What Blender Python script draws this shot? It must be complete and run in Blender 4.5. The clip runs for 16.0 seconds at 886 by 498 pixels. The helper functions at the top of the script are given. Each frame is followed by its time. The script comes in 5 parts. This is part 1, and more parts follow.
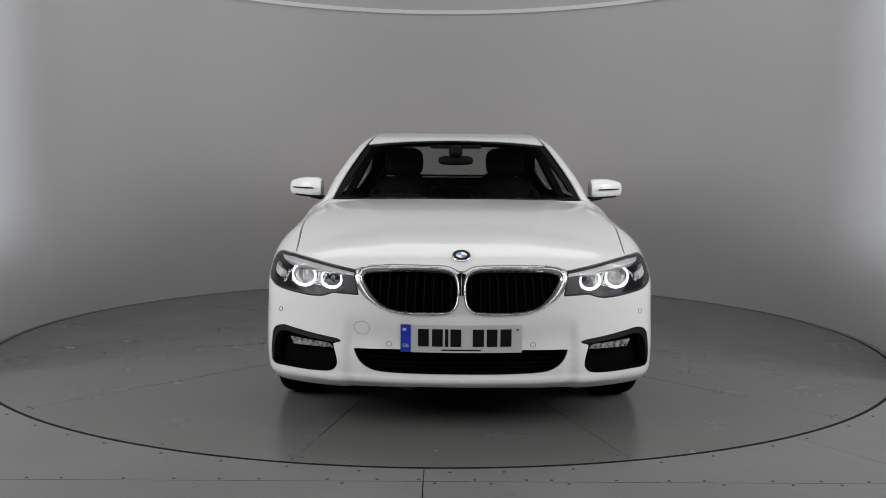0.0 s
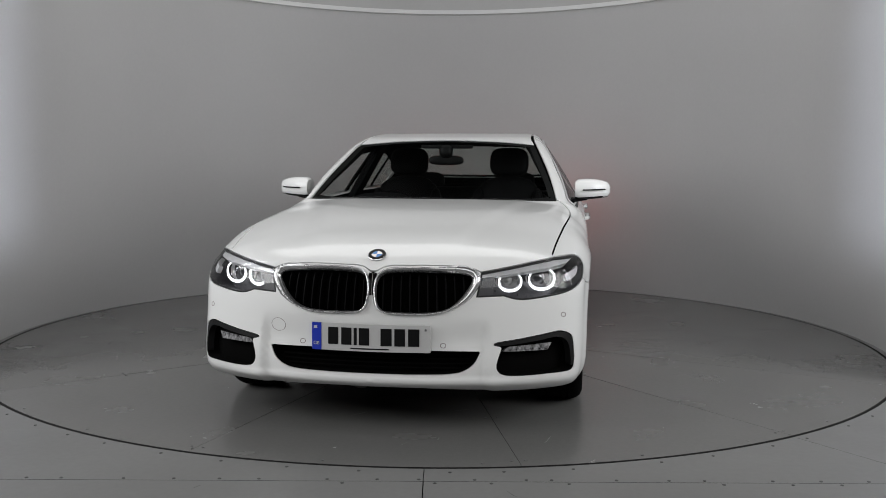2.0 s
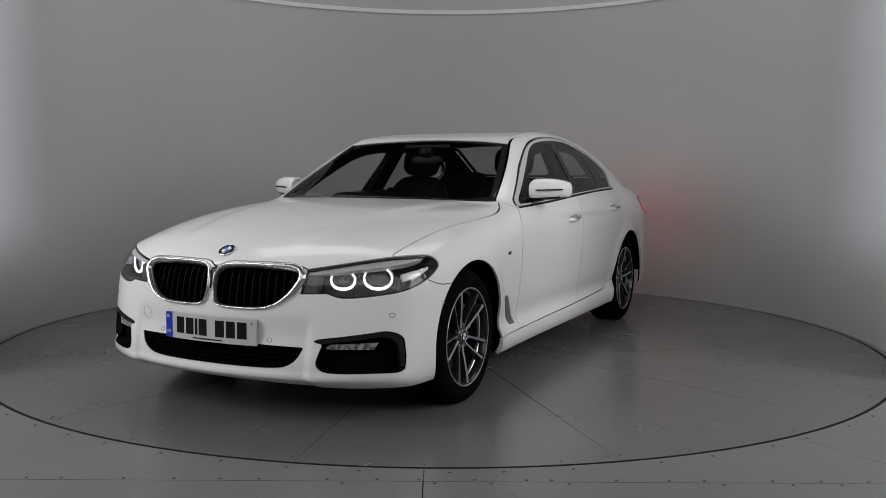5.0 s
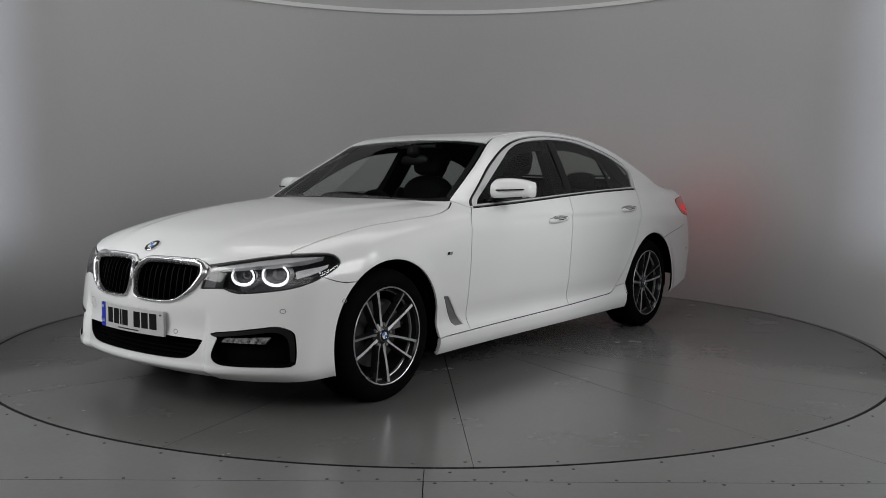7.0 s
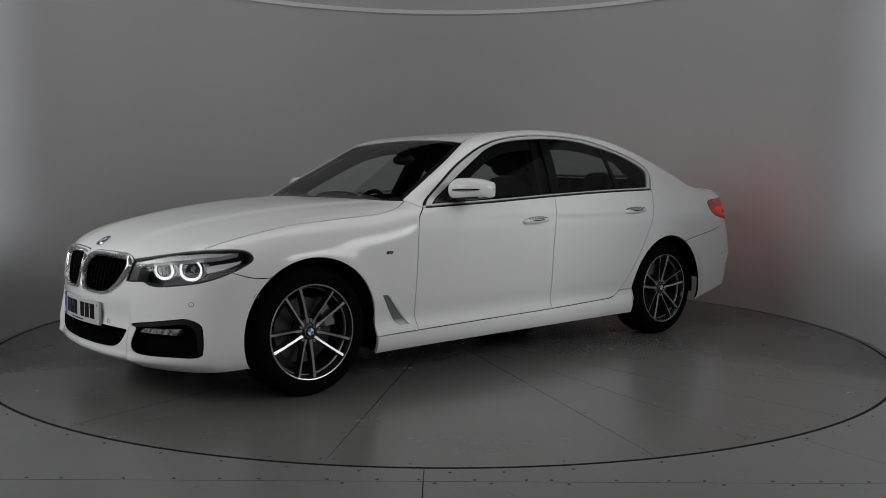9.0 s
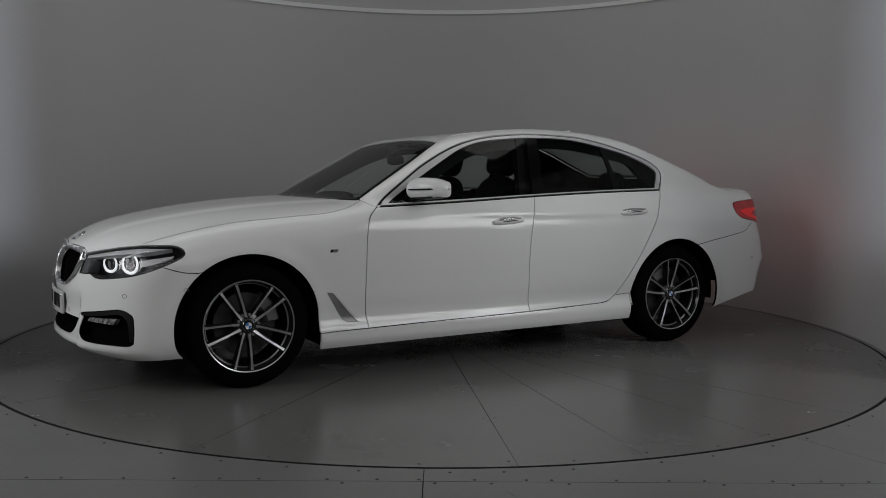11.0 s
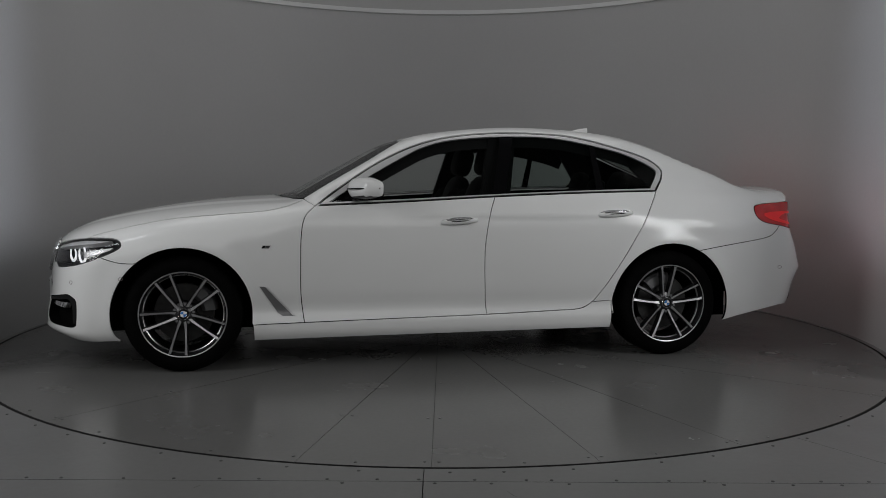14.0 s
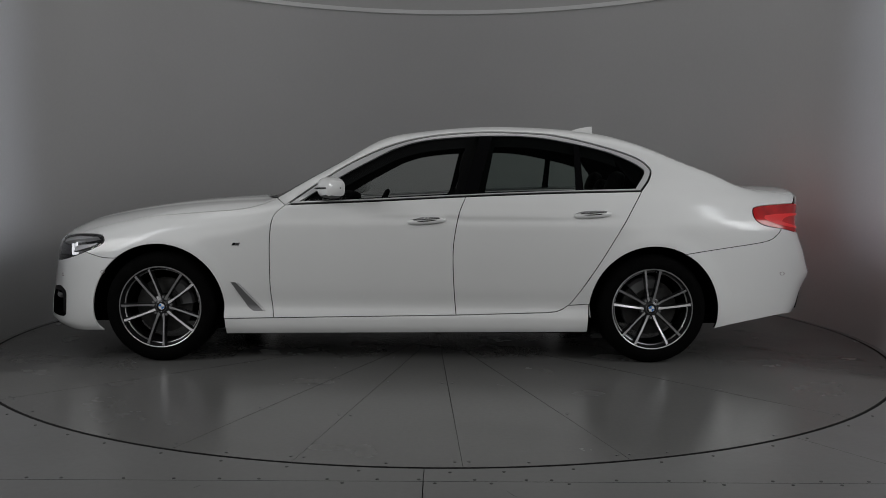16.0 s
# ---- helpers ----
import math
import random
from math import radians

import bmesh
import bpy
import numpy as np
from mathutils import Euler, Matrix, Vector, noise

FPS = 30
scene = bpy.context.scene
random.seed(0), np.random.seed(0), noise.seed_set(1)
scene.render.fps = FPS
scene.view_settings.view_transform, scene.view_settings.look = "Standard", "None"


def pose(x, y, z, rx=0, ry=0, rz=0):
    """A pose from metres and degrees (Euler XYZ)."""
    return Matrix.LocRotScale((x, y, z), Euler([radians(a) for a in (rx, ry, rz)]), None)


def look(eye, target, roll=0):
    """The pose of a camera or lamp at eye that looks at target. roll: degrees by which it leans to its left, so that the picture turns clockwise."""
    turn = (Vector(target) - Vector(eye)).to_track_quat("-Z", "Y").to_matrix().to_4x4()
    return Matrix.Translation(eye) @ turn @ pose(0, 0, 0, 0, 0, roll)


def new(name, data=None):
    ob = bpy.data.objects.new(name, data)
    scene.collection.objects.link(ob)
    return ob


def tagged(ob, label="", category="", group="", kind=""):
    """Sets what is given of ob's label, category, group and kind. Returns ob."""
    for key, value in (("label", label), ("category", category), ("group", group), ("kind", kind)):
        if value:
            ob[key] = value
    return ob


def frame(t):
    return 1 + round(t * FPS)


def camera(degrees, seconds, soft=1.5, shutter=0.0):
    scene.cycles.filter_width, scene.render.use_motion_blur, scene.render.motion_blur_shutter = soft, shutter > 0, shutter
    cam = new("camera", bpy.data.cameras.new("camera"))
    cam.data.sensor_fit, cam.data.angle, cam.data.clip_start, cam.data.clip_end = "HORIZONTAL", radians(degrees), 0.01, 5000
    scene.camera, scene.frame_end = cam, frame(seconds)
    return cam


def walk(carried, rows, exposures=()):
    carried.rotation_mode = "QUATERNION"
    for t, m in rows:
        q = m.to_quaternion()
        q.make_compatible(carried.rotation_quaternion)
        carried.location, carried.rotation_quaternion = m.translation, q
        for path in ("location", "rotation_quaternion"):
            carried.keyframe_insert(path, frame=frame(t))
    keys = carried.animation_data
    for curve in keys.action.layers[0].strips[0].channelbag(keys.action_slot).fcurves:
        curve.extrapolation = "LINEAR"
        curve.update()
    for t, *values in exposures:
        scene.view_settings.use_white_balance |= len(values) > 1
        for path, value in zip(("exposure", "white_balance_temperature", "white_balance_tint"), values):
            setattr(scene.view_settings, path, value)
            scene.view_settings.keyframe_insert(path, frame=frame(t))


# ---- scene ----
from mathutils.geometry import delaunay_2d_cdt

# The camera stands before the open side of a round photo booth.
EYE, YAW, PITCH = (0.0, -6.255, 1.119), radians(0.289), radians(4.638)
AIM = (EYE[0] + math.sin(YAW) * math.cos(PITCH), EYE[1] + math.cos(YAW) * math.cos(PITCH), EYE[2] - math.sin(PITCH))
cam = camera(53.8, 16.0, soft=0.9)
STAND = look(EYE, AIM, 0.398)
walk(cam, [(0.0, STAND), (16.0, STAND)], exposures=[(0.0, -0.10), (2.0, -0.10), (4.0, -0.24), (6.5, -0.60), (7.0, -0.46), (8.0, -0.70), (9.0, -0.96), (12.0, -1.26), (16.0, -1.20)])

# Turn of the table, in degrees, and where the car stands on it.
TURN = [(0.0, -90.27), (0.5, -90.9), (1.0, -93.34), (1.5, -96.24), (2.0, -99.15), (2.5, -102.1), (3.0, -105.02), (3.5, -108.0),
        (4.0, -111.0), (5.25, -118.3), (6.5, -125.53), (7.5, -131.33), (8.5, -137.14), (9.0, -140.0), (10.25, -147.2), (11.5, -154.3),
        (12.5, -160.1), (13.5, -165.8), (14.5, -171.4), (15.0, -174.1), (15.5, -176.8), (16.0, -179.45)]
OFFSET = Vector((0.1965, 0.1122, 0.0))

# ---- light ----
world = bpy.data.worlds.new("world")
world.use_nodes = True
world.node_tree.nodes["Background"].inputs[0].default_value = (0.8, 0.85, 1.0, 1)
world.node_tree.nodes["Background"].inputs[1].default_value = 0.05
scene.world = world


def area_lamp(name, shape, size, size_y, power, colour, m):
    lamp = bpy.data.lights.new(name, "AREA")
    lamp.shape, lamp.size, lamp.energy, lamp.color = shape, size, power, colour
    if shape in ("RECTANGLE", "ELLIPSE"):
        lamp.size_y = size_y
    ob = new(name, lamp)
    ob.matrix_world = m
    return ob


# A soft fill lamp added under the hall's ceiling over the table, an unseen wide panel behind the camera with a wing at
# each end, and narrow upright strips at both ends of the round wall, along the wall and towards the table.
area_lamp("top_fill", "RECTANGLE", 6.0, 1.7, 72, (1.0, 1.0, 0.995), look((0, -0.1, 4.7), (0, 0.0, 0.0)))
area_lamp("front_panel", "RECTANGLE", 7.0, 2.2, 84, (1.0, 0.995, 0.985), look((0, -6.6, 3.2), (0, -0.6, 1.0)))
for side in (-1, 1):
    area_lamp("side_panel", "RECTANGLE", 2.6, 2.4, 165, (1.0, 1.0, 1.0), look((side * 5.0, -3.9, 2.9), (0, -0.4, 0.7)))
    strip = area_lamp("side_strip", "RECTANGLE", 0.16, 1.9, 10, (0.82, 0.87, 1.0), look((side * 2.46, -1.85, 1.65), (side * 3.14, -0.45, 1.6)))
    strip.data.spread = radians(26)
    area_lamp("side_strip", "RECTANGLE", 0.2, 1.6, 11, (0.93, 0.965, 1.0), look((side * 2.5, -2.05, 1.8), (0, -0.3, 0.9)))


# ---- materials ----
def surface(name, colour, rough=0.5, metal=0.0, coat=0.0, vary=0.0, scale=3.0, grain=0.0, grain_scale=120.0, bump=0.0, bump_scale=200.0, rough_vary=0.0, emit=None, power=0.0, specular=0.5, stretch=(1, 1, 1)):
    """A node material: base colour with broad stains and fine grain, uneven gloss and fine relief, in metres."""
    m = bpy.data.materials.new(name)
    m.use_nodes = True
    nodes, links = m.node_tree.nodes, m.node_tree.links
    b = nodes["Principled BSDF"]
    b.inputs["Base Color"].default_value = (*colour, 1)
    b.inputs["Roughness"].default_value, b.inputs["Metallic"].default_value = rough, metal
    b.inputs["Coat Weight"].default_value, b.inputs["Coat Roughness"].default_value = coat, 0.12
    b.inputs["Specular IOR Level"].default_value = specular
    place = nodes.new("ShaderNodeTexCoord")
    sized = nodes.new("ShaderNodeMapping")
    sized.inputs["Scale"].default_value = stretch
    links.new(place.outputs["Object"], sized.inputs["Vector"])

    def cloud(size, detail):
        n = nodes.new("ShaderNodeTexNoise")
        n.inputs["Scale"].default_value, n.inputs["Detail"].default_value = size, detail
        links.new(sized.outputs["Vector"], n.inputs["Vector"])
        return n.outputs["Fac"]

    def spread(value, lo, hi):
        r = nodes.new("ShaderNodeMapRange")
        r.inputs["From Min"].default_value, r.inputs["From Max"].default_value = 0.3, 0.7
        r.inputs["To Min"].default_value, r.inputs["To Max"].default_value = lo, hi
        links.new(value, r.inputs["Value"])
        return r.outputs["Result"]
    if vary or grain:
        broad, fine = spread(cloud(scale, 6), 1 - vary, 1 + vary), spread(cloud(grain_scale, 3), 1 - grain, 1 + grain)
        mul = nodes.new("ShaderNodeMath")
        mul.operation = "MULTIPLY"
        links.new(broad, mul.inputs[0]), links.new(fine, mul.inputs[1])
        mix = nodes.new("ShaderNodeVectorMath")
        mix.operation = "SCALE"
        mix.inputs[0].default_value = colour
        links.new(mul.outputs[0], mix.inputs["Scale"])
        links.new(mix.outputs["Vector"], b.inputs["Base Color"])
    if rough_vary:
        links.new(spread(cloud(scale * 2.3, 5), max(0.02, rough - rough_vary), rough + rough_vary), b.inputs["Roughness"])
    if bump:
        bp = nodes.new("ShaderNodeBump")
        bp.inputs["Strength"].default_value, bp.inputs["Distance"].default_value = bump, 0.002
        links.new(cloud(bump_scale, 4), bp.inputs["Height"])
        links.new(bp.outputs["Normal"], b.inputs["Normal"])
    if emit:
        b.inputs["Emission Color"].default_value, b.inputs["Emission Strength"].default_value = (*emit, 1), power
    return m


def glazing(name, tint, gloss=0.028):
    """Thin tinted glass: light goes straight through, with a clear reflection."""
    m = bpy.data.materials.new(name)
    m.use_nodes = True
    nodes, links = m.node_tree.nodes, m.node_tree.links
    nodes.remove(nodes["Principled BSDF"])
    clear, shine, mix, edge, steep, rise = [nodes.new("ShaderNode" + k) for k in ("BsdfTransparent", "BsdfGlossy", "MixShader", "LayerWeight", "Math", "Math")]
    clear.inputs["Color"].default_value = (*tint, 1)
    shine.inputs["Roughness"].default_value = 0.015
    steep.operation, rise.operation = "POWER", "MULTIPLY_ADD"
    steep.inputs[1].default_value = 5.0
    rise.inputs[1].default_value, rise.inputs[2].default_value = 0.7, gloss
    links.new(edge.outputs["Facing"], steep.inputs[0]), links.new(steep.outputs[0], rise.inputs[0])
    links.new(rise.outputs[0], mix.inputs[0]), links.new(clear.outputs[0], mix.inputs[1]), links.new(shine.outputs[0], mix.inputs[2])
    links.new(mix.outputs[0], nodes["Material Output"].inputs[0])
    return m


PAINT = surface("white_paint", (0.80, 0.805, 0.80), 0.45, coat=1.0, vary=0.012, scale=1.7, rough_vary=0.04, grain=0.006, grain_scale=900, specular=0.25)
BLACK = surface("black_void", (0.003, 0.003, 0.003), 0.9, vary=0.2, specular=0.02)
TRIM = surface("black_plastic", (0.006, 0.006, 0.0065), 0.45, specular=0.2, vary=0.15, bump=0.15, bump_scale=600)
GLOSS = surface("gloss_black", (0.004, 0.004, 0.0045), 0.15, specular=0.14, vary=0.1, rough_vary=0.03)
RUBBER = surface("seal_rubber", (0.010, 0.010, 0.010), 0.6, vary=0.2)
SEAM = surface("seam_grey", (0.20, 0.16, 0.16), 0.5, vary=0.1)
BRIGHT = surface("satin_chrome", (0.62, 0.62, 0.63), 0.22, 1.0, vary=0.05, rough_vary=0.05)
ALUMINIUM = surface("satin_aluminium", (0.66, 0.66, 0.665), 0.34, 0.35, vary=0.04, rough_vary=0.05)
CHROME = surface("chrome", (0.60, 0.60, 0.61), 0.26, 0.9, vary=0.04, rough_vary=0.04)
GREY_METAL = surface("grey_metal", (0.24, 0.24, 0.245), 0.4, 0.6, vary=0.1, rough_vary=0.08)
DISC = surface("brake_steel", (0.05, 0.049, 0.048), 0.5, 0.5, vary=0.2, scale=30, rough_vary=0.1)
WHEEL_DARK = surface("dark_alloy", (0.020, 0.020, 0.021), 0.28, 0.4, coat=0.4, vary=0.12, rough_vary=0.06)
MACHINED = surface("machined_alloy", (0.50, 0.50, 0.51), 0.32, 0.8, vary=0.06, rough_vary=0.06, grain=0.06, grain_scale=700)
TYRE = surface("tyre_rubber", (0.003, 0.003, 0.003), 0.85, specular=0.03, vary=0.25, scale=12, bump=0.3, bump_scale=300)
PLATE = surface("plate_film", (0.52, 0.52, 0.52), 0.35, vary=0.04, grain=0.03, grain_scale=500)
INK = surface("black_ink", (0.005, 0.005, 0.0055), 0.45, specular=0.2, vary=0.1)
BLUE_BAND = surface("plate_blue", (0.012, 0.035, 0.42), 0.35, vary=0.05)
BLUE = surface("badge_blue", (0.05, 0.20, 0.55), 0.25, coat=0.6, vary=0.05)
WHITE_ENAMEL = surface("badge_white", (0.75, 0.75, 0.75), 0.25, coat=0.6, vary=0.03)
SILVER = surface("lamp_silver", (0.68, 0.68, 0.69), 0.3, 0.2, vary=0.08, scale=30, bump=0.5, bump_scale=160, stretch=(1, 1, 0.1))
BEZEL = surface("lamp_bowl", (0.07, 0.07, 0.075), 0.35, 0.5, vary=0.3, scale=25, rough_vary=0.1)
SHIELD = surface("lamp_shield", (0.07, 0.07, 0.075), 0.4, vary=0.1)
LENS = surface("lens_glass", (0.04, 0.04, 0.045), 0.04, coat=1.0, vary=0.1)
# strong colour blotches stand for the glints of the fog lamp's facets
LENS_GLINTS = surface("fog_lens", (0.40, 0.40, 0.41), 0.12, 0.5, vary=0.95, scale=60, rough_vary=0.08)
GLOW = surface("ring_glow", (0.9, 0.9, 0.9), 0.4, emit=(0.95, 0.97, 1.0), power=1.7)
TAIL_RED = surface("tail_red", (0.42, 0.012, 0.014), 0.12, coat=1.0, vary=0.25, scale=14, emit=(1.0, 0.02, 0.025), power=0.06)
TAIL_GLOW = surface("tail_glow", (0.5, 0.02, 0.02), 0.3, emit=(1.0, 0.03, 0.035), power=0.35)
TAIL_BEAM = surface("tail_beam", (0.5, 0.02, 0.02), 0.3, emit=(1.0, 0.04, 0.045), power=24.0)
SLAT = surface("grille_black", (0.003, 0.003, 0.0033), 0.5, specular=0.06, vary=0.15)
MIRROR = surface("mirror_silver", (0.85, 0.86, 0.87), 0.02, 1.0, vary=0.01)
INTERIOR = surface("interior_black", (0.005, 0.005, 0.0055), 0.7, specular=0.08, vary=0.15, bump=0.3, bump_scale=500)
LINING = surface("roof_lining", (0.010, 0.010, 0.0105), 0.9, specular=0.05, vary=0.12)
LEATHER = surface("black_leather", (0.005, 0.005, 0.0055), 0.6, specular=0.10, vary=0.2, scale=9, bump=0.35, bump_scale=260)
GLASS = glazing("side_glass", (0.82, 0.84, 0.83))
GLASS_DARK = glazing("rear_glass", (0.56, 0.61, 0.59))
SCREEN = glazing("screen_glass", (0.72, 0.74, 0.73))
CLEAR = glazing("lamp_glass", (0.93, 0.93, 0.94), 0.045)
WALL = surface("booth_wall", (0.49, 0.488, 0.49), 0.55, vary=0.025, scale=0.8, grain=0.012, grain_scale=40, bump=0.05, bump_scale=30, rough_vary=0.06)
BAND = surface("white_band", (0.78, 0.78, 0.78), 0.5, vary=0.03)
CEILING = surface("ceiling_grey", (0.06, 0.06, 0.06), 0.8, vary=0.05, scale=0.7)
STUDIO = surface("studio_grey", (0.12, 0.12, 0.125), 0.8, vary=0.06, scale=0.6)
DECK = surface("table_plate", (0.140, 0.139, 0.136), 0.25, vary=0.05, scale=0.9, grain=0.03, grain_scale=45, bump=0.02, bump_scale=60, rough_vary=0.035, specular=0.5)
FLOOR = surface("floor_plate", (0.172, 0.172, 0.170), 0.36, vary=0.08, scale=0.9, grain=0.04, grain_scale=35, bump=0.05, bump_scale=60, rough_vary=0.04)
GAP = surface("gap_dark", (0.012, 0.012, 0.012), 0.9, vary=0.2)
SCUFF = surface("scuff_dark", (0.105, 0.104, 0.102), 0.6, vary=0.3, scale=20)
SCREW = surface("screw_dark", (0.07, 0.07, 0.07), 0.5, 0.4, vary=0.2)


# ---- body shape ----
def curve(points):
    """A smooth (natural cubic) curve through a few (x, y) knots, tabulated."""
    px, py = np.array(sorted(points), float).T
    n, h = len(px), np.diff(px)
    a, b = np.eye(n), np.zeros(n)
    for i in range(1, n - 1):
        a[i, i - 1:i + 2] = h[i - 1], 2 * (h[i - 1] + h[i]), h[i]
        b[i] = 6 * ((py[i + 1] - py[i]) / h[i] - (py[i] - py[i - 1]) / h[i - 1])
    m = np.linalg.solve(a, b)
    xs = np.linspace(px[0], px[-1], 1500)
    k = np.clip(np.searchsorted(px, xs) - 1, 0, n - 2)
    d, e, hk = xs - px[k], px[k + 1] - xs, h[k]
    ys = (m[k] * e ** 3 + m[k + 1] * d ** 3) / (6 * hk) + (py[k] / hk - m[k] * hk / 6) * e + (py[k + 1] / hk - m[k + 1] * hk / 6) * d
    return lambda x: np.interp(x, xs, ys)


def step(a, b, x):
    t = np.clip((x - a) / (b - a), 0, 1)
    return t * t * (3 - 2 * t)


def smax(a, b, k):
    h = np.maximum(k - np.abs(a - b), 0) / k
    return np.maximum(a, b) + h * h * k / 4


# Plan width of the lower body, and how the flank swells and tucks with height.
PLAN = curve([(-2.7, 0.765), (-2.5, 0.828), (-2.3, 0.872), (-2.0, 0.913), (-1.5, 0.936), (-0.9, 0.934), (0.0, 0.93), (0.8, 0.93), (1.45, 0.936), (1.8, 0.920),
              (2.0, 0.900), (2.15, 0.865), (2.4, 0.76)])
FLANK = curve([(0.0, -0.12), (0.16, -0.05), (0.20, -0.024), (0.25, -0.014), (0.285, -0.018), (0.32, -0.034), (0.42, -0.028), (0.55, -0.010), (0.68, 0.0), (0.78, 0.0),
               (0.86, -0.008), (0.91, -0.026), (0.97, -0.056), (1.03, -0.095), (1.12, -0.17), (1.6, -0.6)])
CORNER = curve([(0.0, -0.12), (0.16, -0.06), (0.20, -0.025), (0.25, -0.006), (0.32, 0.0), (0.5, 0.0), (0.68, 0.0), (0.78, -0.002),
                (0.86, -0.014), (0.91, -0.038), (0.97, -0.070), (1.03, -0.11), (1.12, -0.18), (1.6, -0.6)])
# Centre line of bonnet, belt and boot; centre line of windscreen, roof and rear glass.
TOP = curve([(-2.75, 0.99), (-2.52, 1.066), (-2.44, 1.075), (-2.3, 1.080), (-2.0, 1.092), (-1.4, 1.075), (-0.9, 1.052), (-0.3, 1.03), (0.3, 1.01), (0.7, 1.003), (1.0, 0.989),
             (1.3, 0.968), (1.69, 0.919), (1.93, 0.873), (2.09, 0.829), (2.24, 0.763), (2.33, 0.71), (2.45, 0.60)])
EDGE = curve([(-2.75, 0.06), (-2.4, 0.055), (-2.0, 0.035), (-1.4, 0.02), (-0.3, 0.016), (0.5, 0.016), (0.9, 0.03), (1.4, 0.048), (1.9, 0.08), (2.15, 0.10), (2.4, 0.11)])
CABIN = curve([(-2.9, 0.45), (-2.5, 0.80), (-2.3, 0.96), (-2.05, 1.102), (-1.95, 1.15), (-1.76, 1.225), (-1.57, 1.303), (-1.36, 1.375), (-1.16, 1.415), (-0.83, 1.444), (-0.57, 1.451),
               (-0.27, 1.435), (-0.05, 1.410), (0.195, 1.362), (0.45, 1.238), (0.65, 1.130), (0.905, 0.986), (1.3, 0.74)])
BASE = curve([(-2.6, 0.65), (-2.2, 0.725), (-1.8, 0.80), (-1.45, 0.828), (-0.9, 0.855), (-0.3, 0.862), (0.3, 0.845), (0.6, 0.816), (0.8, 0.782), (1.0, 0.75), (1.3, 0.66)])
# Nose: plan curve and lean.
NOSE = curve([(0.0, 2.372), (0.3, 2.348), (0.535, 2.288), (0.7, 2.215), (0.82, 2.135), (0.90, 2.05), (1.0, 1.85), (1.3, 1.2)])
LEAN = curve([(0.0, -0.5), (0.165, -0.14), (0.20, -0.055), (0.24, -0.012), (0.29, 0.0), (0.40, -0.016), (0.50, -0.032), (0.57, -0.042), (0.65, -0.058), (0.72, -0.080), (0.78, -0.125), (0.85, -0.25), (1.0, -0.7)])
TAIL = curve([(0.0, -2.575), (0.4, -2.545), (0.7, -2.50), (0.82, -2.465), (0.92, -2.375), (1.2, -1.9)])
RUMP = curve([(0.0, 0.5), (0.2, 0.22), (0.30, 0.10), (0.40, 0.062), (0.52, 0.012), (0.55, 0.0), (0.58, 0.008), (0.62, 0.02), (0.70, 0.042), (0.80, 0.080), (0.92, 0.088), (1.0, 0.070), (1.06, 0.060), (1.15, 0.08)])
WHEELS = (1.4875, -1.4875)


def solid(p):
    """Signed depth of the closed car body at the points p (n x 3): negative inside."""
    x, y, z = p[:, 0], np.abs(p[:, 1]), p[:, 2]
    mid = step(1.5, 1.1, np.abs(x))
    half = PLAN(x) + mid * FLANK(z) + (1 - mid) * CORNER(z)
    for wx in WHEELS:
        r = np.hypot(x - wx, z - 0.335)
        half = half + 0.012 * np.exp(-((r - 0.39) / 0.06) ** 2) * step(0.1, 0.3, z)
    side = y - half
    dome = 0.007 * step(0.09, -0.02, y - 0.30 - 0.26 * (2.2 - x) / 1.3) * step(0.75, 1.0, x) * step(2.3, 2.0, x)
    top = z - TOP(x) + EDGE(x) * (y / 0.78) ** 3.6 - dome
    scoop = 0.024 * step(0.525, 0.475, y) * step(0.535, 0.40, z)
    blade = 0.018 * np.exp(-((z - 0.236) / 0.022) ** 2) * (0.45 + 0.55 * step(0.74, 0.52, y))
    front = x - NOSE(y) - LEAN(z) + scoop - blade
    rear = TAIL(y) + RUMP(z) - x
    k = 0.05 + 0.13 * step(0.6, 1.1, x) * (1 - 0.5 * step(1.3, 1.7, x)) + 0.03 * step(-1.4, -1.9, x)
    low = smax(side, top, k)
    low = smax(low, front, 0.07)
    low = smax(low, rear, 0.05)
    low = smax(low, 0.14 - z, 0.03)
    xe = x + 0.15 * y * y * step(-0.1, 0.4, x) - 0.05 * y * y * step(-0.8, -1.4, x)
    roof = (z - CABIN(xe) + 0.006 * y * y) * 0.9
    up = z - 1.0
    wall = (y - BASE(x) + 0.50 * up + 0.33 * up * np.abs(up)) * 0.9
    cabin = smax(smax(roof, wall, 0.055), 0.9 - z, 0.02)
    return -smax(-low, -cabin, 0.035)


def slope(p):
    """Outward unit normals of the body at p."""
    g = np.stack([solid(p + d) - solid(p - d) for d in np.eye(3) * 0.003], 1)
    return g / np.linalg.norm(g, axis=1)[:, None]


# Two charts of the left half: round the body at one height (s, z), and from above (x, y).
FORE, AFT, ROUND = 1.2, -1.5, 0.95


def march(start, way, near, far, sign, n=90):
    ts = np.linspace(near, far, n)
    a, b = np.full(len(start), near), np.full(len(start), far)
    found = np.zeros(len(start), bool)
    for t0, t1 in zip(ts, ts[1:]):
        hit = ~found & (sign * solid(start + way * t1) > 0)
        a[hit], b[hit] = t0, t1
        found |= hit
    for _ in range(26):
        m = (a + b) / 2
        out = sign * solid(start + way * m[:, None]) > 0
        a, b = np.where(out, a, m), np.where(out, m, b)
    return start + way * ((a + b) / 2)[:, None]


